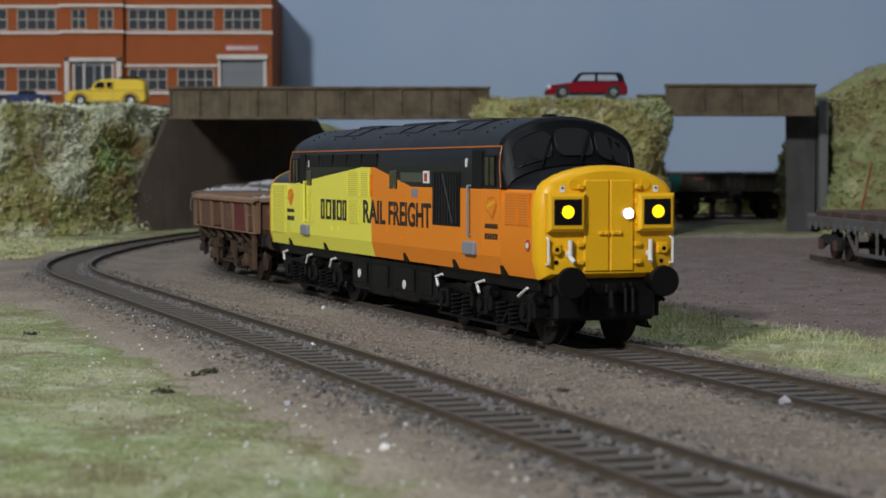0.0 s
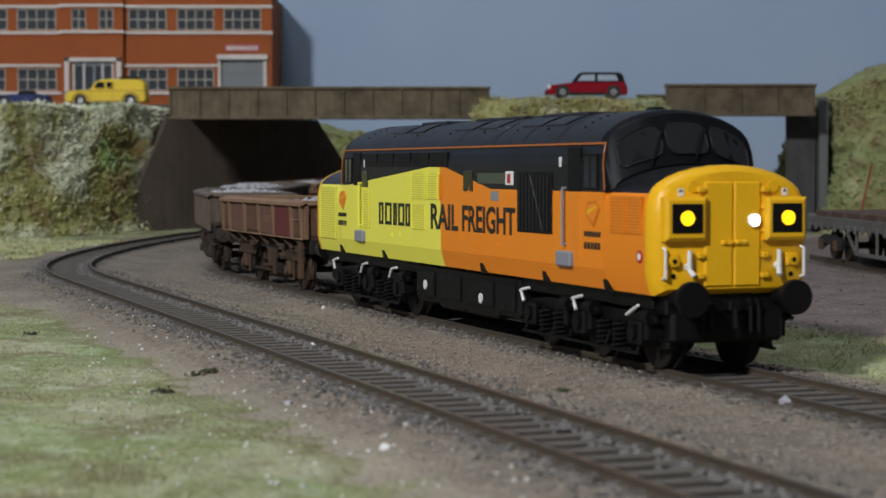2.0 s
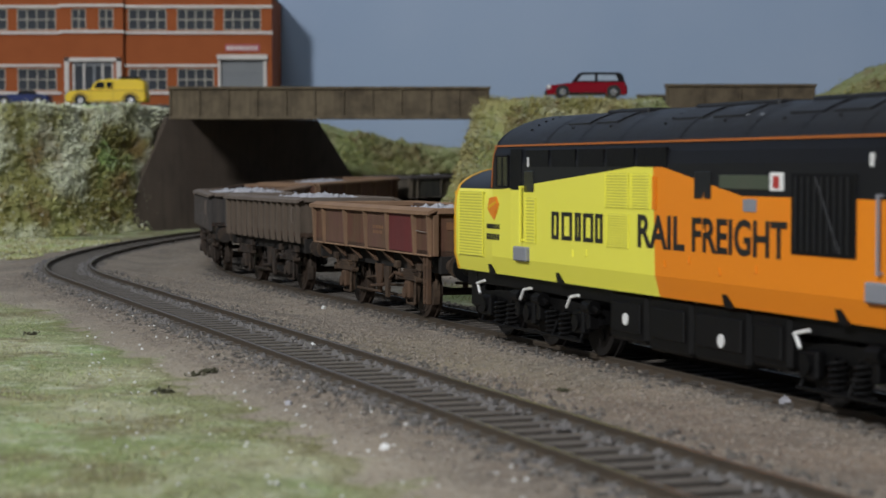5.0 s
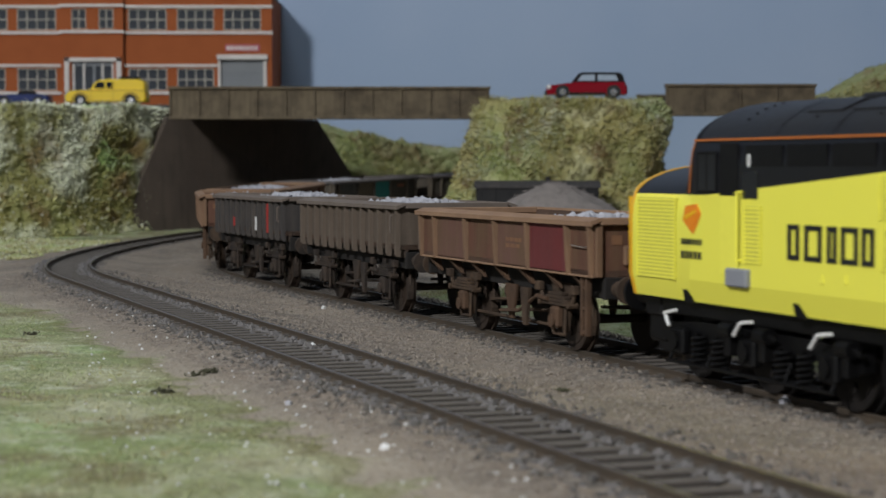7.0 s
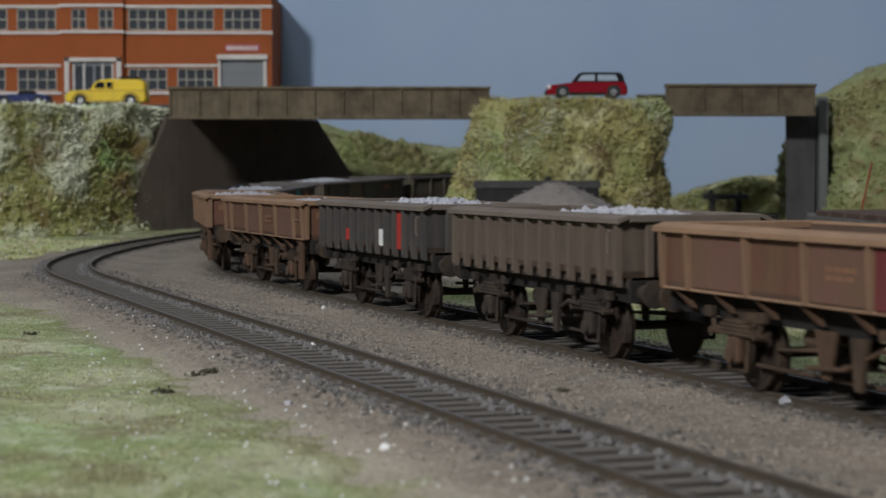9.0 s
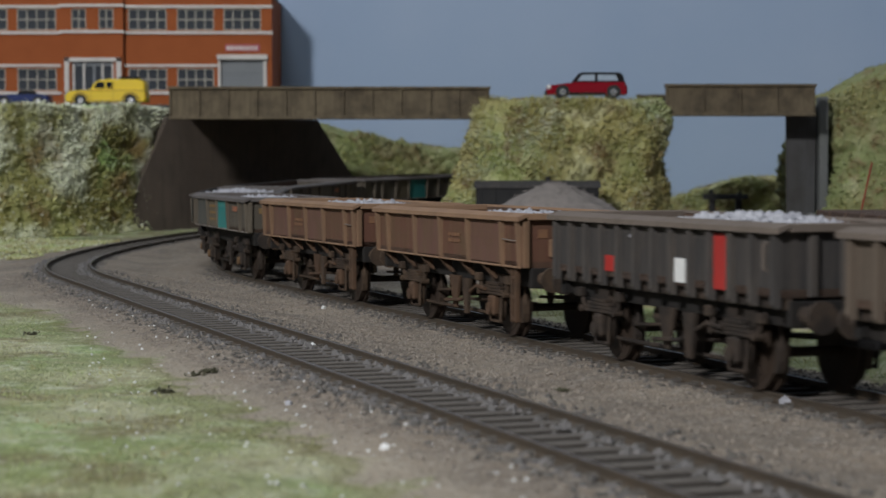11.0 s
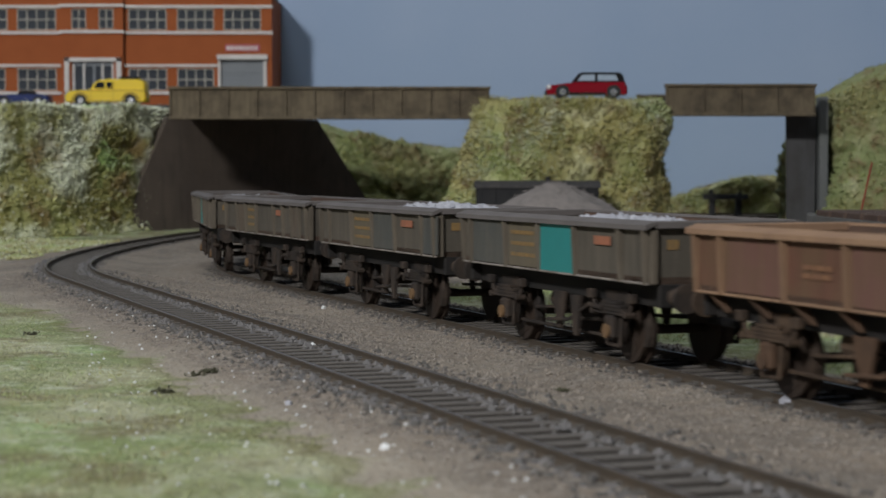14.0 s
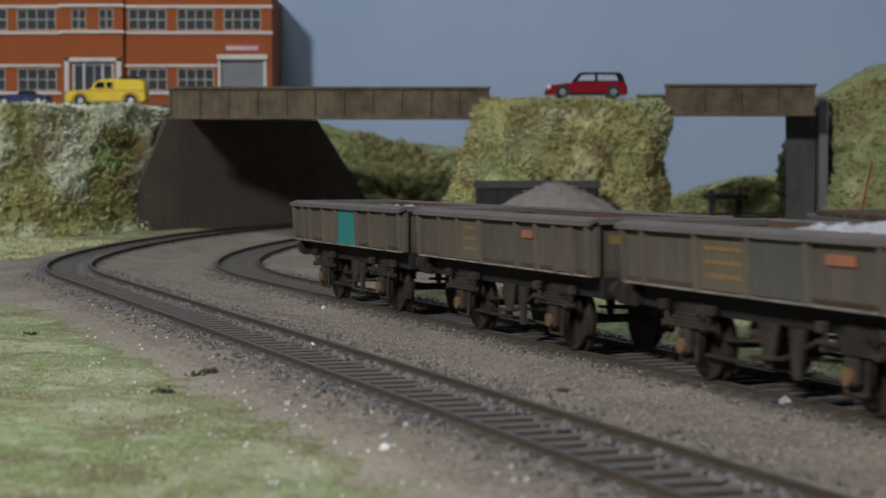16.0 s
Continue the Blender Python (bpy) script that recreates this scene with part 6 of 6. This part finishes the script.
    part("downpipe", tube(B(), (fx(220.5), BY + 1.5, foot), (fx(220.5), BY + 1.5, top), 0.9, n=8), surface("brown_pipe", (0.05, 0.03, 0.025), (0.08, 0.05, 0.04)), fac, "dark downpipe")
    part("rear_mass", box(B(), fx(-90), fx(481.6), FY + 6.2, 1419.5, foot, top - 0.5), BRICK, fac)
    part("roof", box(B(), fx(-92), fx(483), FY - 1, 1419.5, top - 0.4, top + 1.2, 0.2), SHUTTER, fac, "flat grey roof")


build_factory()


# pale tint: the sky in the panes is painted into their colour
GLASS_PALE = glass("painted_sky_glazing", (0.30, 0.36, 0.43))


def road_car(name, label, paint, outline, cabin, glazing, wheels, y0, y1, at, extras=(), pane=GLASS):
    """A small die-cast vehicle in side elevation, x forward to the left: rounded body, cabin, windows, wheels."""
    car = thing(name, label, "car", "model road vehicles", at=at)
    def rounded(points, ya, yb, inset):
        c = np.mean(np.array(points), 0)
        small = [tuple(np.array(p) + (c - np.array(p)) / np.linalg.norm(c - np.array(p)) * inset) for p in points]
        rows = [[(x, ya, z) for x, z in small], [(x, ya + inset, z) for x, z in points], [(x, yb - inset, z) for x, z in points], [(x, yb, z) for x, z in small]]
        return loft(B(), rows)
    body = part("body", rounded(outline, y0, y1, 1.0), paint, car, smooth=True)
    roof_mat, pts = cabin
    part("cabin", rounded(pts, y0 + 1.2, y1 - 1.2, 0.8), roof_mat, car, smooth=True)
    for g in glazing:
        for y in (y0 + 0.95, y1 - 1.25):
            part("side_window", prism(B(), g, y, y + 0.3), pane, car, "tinted side window")
    for x, r in wheels:
        for y in (y0 - 0.2, y1 - 2.2):
            w = part("wheel", tube(B(), (x, y, r), (x, y + 2.4, r), r, n=18), TYRE, car)
            part("hub", tube(B(), (x, y - 0.1, r), (x, y + 2.5, r), r * 0.5, n=12), CHROME, w)
    for name2, bm, m in extras:
        part(name2, bm, m, car)
    return car


def build_vehicles():
    arch = [(r * math.cos(a), r * math.sin(a)) for r, sweep in ((5.6, np.linspace(0.05, math.pi - 0.05, 9)), (4.5, np.linspace(math.pi - 0.05, 0.05, 9))) for a in sweep]
    def arches(x):
        return prism(B(), [(x + a, 3.6 + b) for a, b in arch], -9.7, -8.2)
    road_car("yellow_van", "bright yellow old-fashioned delivery van with a black roof rack", VAN_YELLOW,
             [(-25, 3), (-25.6, 6.2), (-25.0, 8.4), (-22.4, 9.8), (-17, 10.6), (-9.6, 10.9), (24.6, 10.9), (25.6, 8), (25.6, 5), (25, 3)],
             (VAN_YELLOW, [(-9.8, 10.4), (-8.2, 13.4), (-6.2, 15.8), (-3.4, 17.0), (2, 17.5), (21, 17.3), (23.6, 16.2), (24.8, 14), (25, 10.4)]),
             [[(-7.4, 11.6), (-5.6, 15.0), (-4.0, 15.6), (-0.6, 15.6), (-0.6, 11.6)], [(0.6, 11.6), (0.6, 15.6), (4.2, 15.4), (4.2, 11.6)]], [(-15.5, 3.8), (16, 3.8)], -9, 9, pose(-0.2125, 1.2, 0.0772),
             [("roof_rack", box(box(box(B(), 8, 22, -7, 7, 18.2, 18.8), 9, 10, -6, 6, 17.2, 18.4), 19, 20, -6, 6, 17.2, 18.4), BLACK), ("bumper", box(B(), -26.4, -25.2, -8, 8, 3.4, 4.8, 0.3), CHROME),
              ("wheel_arch", arches(-15.5), VAN_SHADE), ("wheel_arch", arches(16), VAN_SHADE), ("door_gap", box(B(), 4.8, 5.1, -9.12, -8.6, 4.2, 16.2), VAN_SHADE),
              ("door_gap", box(B(), -9.2, -8.9, -9.12, -8.6, 4.2, 11), VAN_SHADE), ("waist_line", box(B(), -24, 25, -9.2, -8.6, 10.0, 10.4), VAN_SHADE), ("side_sill", box(B(), -10, 11, -9.2, -8.4, 2.6, 3.8, 0.2), VAN_SHADE),
              ("headlamp", tube(B(), (-23.6, -7.2, 8.2), (-25.4, -7.4, 8.0), 1.4, n=12), CHROME), ("tail_lamp", tube(B(), (25.2, -8.2, 7), (26, -8.2, 7), 0.7, n=8), CAR_RED)])
    road_car("red_hatchback", "dark red small hatchback with a black roof on the bank", CAR_RED,
             [(-22.5, 2.4), (-23, 5), (-21.5, 7.6), (-9, 9.2), (-6, 9.6), (21, 9.4), (22.4, 6), (22, 2.4)],
             (BLACK, [(-8.6, 9.4), (-4.8, 14.2), (-2.6, 14.9), (17.8, 14.9), (19.8, 13.4), (21, 9.4)]),
             [[(-5.6, 10.2), (-3.2, 13.4), (4.0, 13.6), (4.0, 10.2)], [(5.6, 10.2), (5.6, 13.6), (15.6, 13.4), (17.2, 10.2)]], [(-14, 3.9), (14.5, 3.9)], -8.6, 8.6, pose(0.0808, 1.066, 0.0772),
             [("headlamp", tube(B(), (-21.0, -7.4, 6.6), (-22.4, -7.8, 6.4), 1.4, n=12), WHITE), ("side_sill", box(B(), -10, 10, -8.9, -8.2, 2.2, 3.6, 0.2), BLACK), ("bumper", box(B(), -23.6, -22.4, -7.5, 7.5, 2.6, 4.4, 0.4), BLACK)], GLASS_PALE)
    road_car("blue_sports_car", "dark navy open sports car parked by the factory", CAR_BLUE,
             [(-17, 2.4), (-17.6, 5), (-15, 7), (-3, 8), (12, 8), (17, 7), (17.6, 4.6), (17, 2.4)],
             (BLACK, [(-3, 7.6), (-0.5, 10.6), (6, 10.6), (9, 7.6)]), [], [(-10.5, 3.4), (11, 3.4)], -7.6, 7.6, pose(-0.266, 1.2, 0.0772))


build_vehicles()

# ---------------- the yard ----------------
TIMBER = surface("dark_timber", (0.075, 0.045, 0.033), (0.12, 0.085, 0.065), 0.85, coarse=120, amount=0.7, bump=0.4)
WAGON_GREY = surface("weathered_wagon_grey", (0.115, 0.115, 0.11), (0.08, 0.065, 0.05), 0.8, coarse=90, amount=0.8)
STAKE = surface("rusty_stake", (0.24, 0.055, 0.028), (0.12, 0.045, 0.03), 0.8)
COAL = surface("sooty_black", (0.02, 0.02, 0.021), (0.05, 0.045, 0.04), 0.85, coarse=80)


def build_siding(x, y, yaw, half):
    tr = thing("siding_track", "short dark siding track sunk in the yard", "track", "sidings", at=pose(x * MM, y * MM, 0, 0, 0, yaw))
    for s in (-1, 1):
        part("rail", box(B(), -half, half, s * 8.7 - 0.45, s * 8.7 + 0.45, -2.6, 0, 0.1), RUST, tr)
    first = part("sleeper", box(B(), -1.7, 1.7, -15, 15, -4.2, -2.5, 0.15), SLEEPER, tr)
    for k in range(int(2 * half / 8.6)):
        ob = first if k == 0 else new("sleeper", first.data)
        ob.parent = tr
        ob.matrix_basis = Matrix.Translation(((-half + 4 + k * 8.6) * MM, 0, 0))


def build_flat_wagon():
    at = pose(0.1817, 0.712, 0, 0, 0, -86.5)
    build_siding(181.1, 722, -86.5, 125)
    fw = thing("flat_wagon", "weathered grey bogie flat wagon with timber deck and rusty stakes", "wagon", at=at)
    part("deck", box(B(), -110, 110, -16, 16, 15.6, 17.0, 0.2), TIMBER, fw)
    for s in (-1, 1):
        part("solebar", box(B(), -110, 110, min(s * 15.2, s * 16.6), max(s * 15.2, s * 16.6), 13.6, 18.2, 0.2), WAGON_GREY, fw)
        for k in range(22):
            part("stake_pocket", box(B(), -106 + k * 10, -103.4 + k * 10, min(s * 16.5, s * 17.3), max(s * 16.5, s * 17.3), 12.4, 15.4, 0.2), WAGON_GREY, fw)
        bm = B()
        pts = [(-58, s * 14, 14), (-42, s * 14, 4.2), (42, s * 14, 4.2), (58, s * 14, 14)]
        for a, b in zip(pts, pts[1:]):
            tube(bm, a, b, 0.9, n=6)
        for x in (-42, -14, 14, 42):
            tube(bm, (x, s * 14, 4.2), (x, s * 14, 14), 0.7, n=6)
        part("truss", bm, WAGON_GREY, fw, "pale grey truss rods")
    for e in (-1, 1):
        part("headstock", box(B(), min(e * 109, e * 112), max(e * 109, e * 112), -16.5, 16.5, 12, 19, 0.3), WAGON_GREY, fw)
        for s in (-1, 1):
            bm = tube(B(), (e * 111, s * 11.35, 13.3), (e * 116, s * 11.35, 13.3), 1.4, n=12)
            part("buffer", tube(bm, (e * 116, s * 11.35, 13.3), (e * 117, s * 11.35, 13.3), 2.8, n=16), COAL, fw)
        for x in (70, 92):
            wheelset(fw, e * x, 6.2)
        for s in (-1, 1):
            bm = prism(B(), [(e * 81 - 19, 8.6), (e * 81 - 15, 4.4), (e * 81 - 6, 7), (e * 81 + 6, 7), (e * 81 + 15, 4.4), (e * 81 + 19, 8.6), (e * 81 + 9, 10.8), (e * 81 - 9, 10.8)], s * 12.8, s * 14.4)
            part("bogie_frame", bm, COAL, fw)
            for x in (70, 92):
                part("axlebox", box(B(), e * x - 2.2, e * x + 2.2, min(s * 14.3, s * 16), max(s * 14.3, s * 16), 4.2, 8.6, 0.4), GEAR_TAN, fw)
    for k in range(9):
        part("deck_baulk", box(B(), -107 + k * 24, -87 + k * 24, -13.5, 13.5, 17.0, 20.6, 0.4), TIMBER, fw, "dark timber baulk")
    for x, y, dx in ((-106, 6, -4.5), (30, -12, 0.4), (-30, 12, 1)):
        bm = tube(B(), (x, y, 17), (x, y, 20.5), 1.1, n=8)
        part("stake", tube(bm, (x, y, 20), (x, y - dx, 41), 0.45, n=6), STAKE, fw, "thin rusty red stake")


build_flat_wagon()


def build_yard():
    n, levels = 64, 14
    rows = []
    for i in range(levels + 1):
        u = i / levels
        r = 60 * (1 - u)
        ring = []
        for k in range(n):
            a = 2 * math.pi * k / n
            z = -4 + 36.4 * (1 - (r / 60) ** 1.25) - (1.2 if i == levels else 0)
            j = noise.noise(Vector((math.cos(a) * r * 0.08, math.sin(a) * r * 0.08, 2))) * 2.4 * min(1, r / 20)
            ring.append((56 + math.cos(a) * (r + j) * 1.05, 944 + math.sin(a) * (r + j) * 0.62, z + j * 0.5))
        rows.append(ring)
    heap = thing("gravel_heap", "heap of grey-brown gravel in the yard", "heap")
    GRAVEL = surface("grey_gravel", (0.27, 0.235, 0.215), (0.18, 0.16, 0.145), 0.9, coarse=200, fine=1200, amount=0.8, bump=0.9, depth=0.001)
    part("gravel", loft(B(), rows), GRAVEL, heap, smooth=True)
    v = np.array(rows).reshape(-1, 3)
    p = v[np.random.randint(0, len(v), 1800)] + np.random.normal(0, 1.4, (1800, 3)) * [1, 1, 0.2]
    tagged(pebbles("loose_gravel", p, np.random.uniform(0.2, 0.55, 1800), GRAVEL, heap), "loose gravel", kind="stuff")
    van = thing("covered_wagon", "sooty dark covered wagon standing behind the gravel", "wagon", at=pose(0.0495, 1.0, 0))
    part("body", box(B(), -32, 32, -13, 13, 9, 28.4, 0.5), COAL, van)
    bm = B()
    loft(bm, [[(x, 14 * math.cos(a), 28.2 + 3.8 * math.sin(a)) for a in np.linspace(0, math.pi, 13)] for x in (-33, 33)])
    part("roof", bm, SLATE, van, "dusty dark curved roof", smooth=True)
    part("vent", tube(B(), (6, 0, 31.5), (6, 0, 34), 1.3, 1.6, n=10), COAL, van)
    part("underframe", box(B(), -33, 33, -13, 13, 6, 9, 0.3), COAL, van)
    for x in (-20, 20):
        wheelset(van, x, 6.0)
    for k in range(9):
        part("plank_strip", box(B(), -30 + k * 7.4, -29.2 + k * 7.4, -13.5, -12.8, 9.5, 28, 0.1), COAL, van)
    bs = thing("buffer_stop", "black timber buffer stop at the end of a siding", "buffer stop", at=pose(0.1945, 1.3, 0.0024))
    part("beam", box(B(), -15.5, 15.5, -2, 2, 14.6, 18.4, 0.4), COAL, bs)
    for s in (-1, 1):
        part("post", box(B(), s * 9 - 2, s * 9 + 2, -1.5, 3, 0, 17, 0.4), COAL, bs)
        part("lamp", tube(B(), (s * 10, 0, 18), (s * 10, 0, 21.5), 1.2, n=8), COAL, bs)
        part("buffer", tube(B(), (s * 9, -5, 16.4), (s * 9, -1, 16.4), 2.4, n=12), COAL, bs)
        part("strut", tube(B(), (s * 9, 2, 15), (s * 9, 16, 0), 1.2, n=8), COAL, bs)


build_yard()


WEED = surface("dead_weed", (0.055, 0.052, 0.03), (0.09, 0.085, 0.05), 0.9, coarse=300)


def scatter_debris():
    """Pale stones and twigs that catch the eye on the ground."""
    spots = [((-29.7, 426), 0.9, WHITE), ((61.0, 333.6), 1.7, PALE_STONE), ((51, 364), 1.2, PALE_STONE), ((-35.7, 563), 0.8, WHITE), ((-15.9, 344), 0.8, PALE_STONE),
             ((8.6, 285), 1.0, PALE_STONE), ((-8.5, 274), 0.8, WHITE), ((-26.7, 326), 0.8, PALE_STONE)]
    for (x, y), r, m in spots:
        xy = np.array([[x, y]])
        z = ground_height(xy, to_line(xy))[0]
        bm = B()
        bmesh.ops.create_icosphere(bm, subdivisions=1, radius=r, matrix=Matrix.Translation((x, y, z + r * 0.3)))
        for v in bm.verts:
            v.co += Vector((random.uniform(-1, 1), random.uniform(-1, 1), random.uniform(-1, 0.4))) * r * 0.25
        tagged(part("stone", bm, m), "single pale stone lying on the ballast", "stone", "loose stones")
    n = 420
    y = 170 + 400 * np.random.rand(n)
    x = -np.random.rand(n) * (y * 0.24) + 0.05 * y
    xy = np.c_[x, y]
    d = to_line(xy)
    xy, d = xy[-d - TRACK_GAP > 14], d[-d - TRACK_GAP > 14]
    tagged(pebbles("pale_grit", np.c_[xy, ground_height(xy, d) + 0.2], np.random.uniform(0.15, 0.5, len(xy)), WHITE), "scattered white grit", "grit", kind="stuff")
    # the spot at (22.5, 352.5) is a dark pebble, built as a tuft too
    for x, y, r in ((-102, 467, 0.8), (-48.8, 374, 1.1), (-46.5, 376, 0.9), (-52, 349, 1.0), (22.5, 352.5, 0.6), (14.7, 272, 0.9)):
        xy = np.array([[x, y]])
        z = ground_height(xy, to_line(xy))[0]
        p = np.array([x, y, z + 0.4]) + np.random.normal(0, 1, (60, 3)) * [r, r * 0.7, r * 0.3]
        ob = pebbles("weed_tuft", p, np.random.uniform(0.2, 0.5, 60), WEED)
        tagged(ob, "small dark weed tuft on the ground", "weed", "weed tufts")


scatter_debris()


# ---------------- movement ----------------
def motions():
    times = [i / 15 for i in range(241)]
    for ob, offset, half, wheels in MOVERS:
        walk(ob, [(t, on_line(travel(t) + offset, half)) for t in times[::3]])
        for w, base, radius in wheels:
            rows = []
            for t in times:
                turn = (travel(0.0) - travel(t)) / radius
                rows.append((t, base @ Matrix.Rotation(turn, 4, "Y")))
            walk(w, rows)


motions()
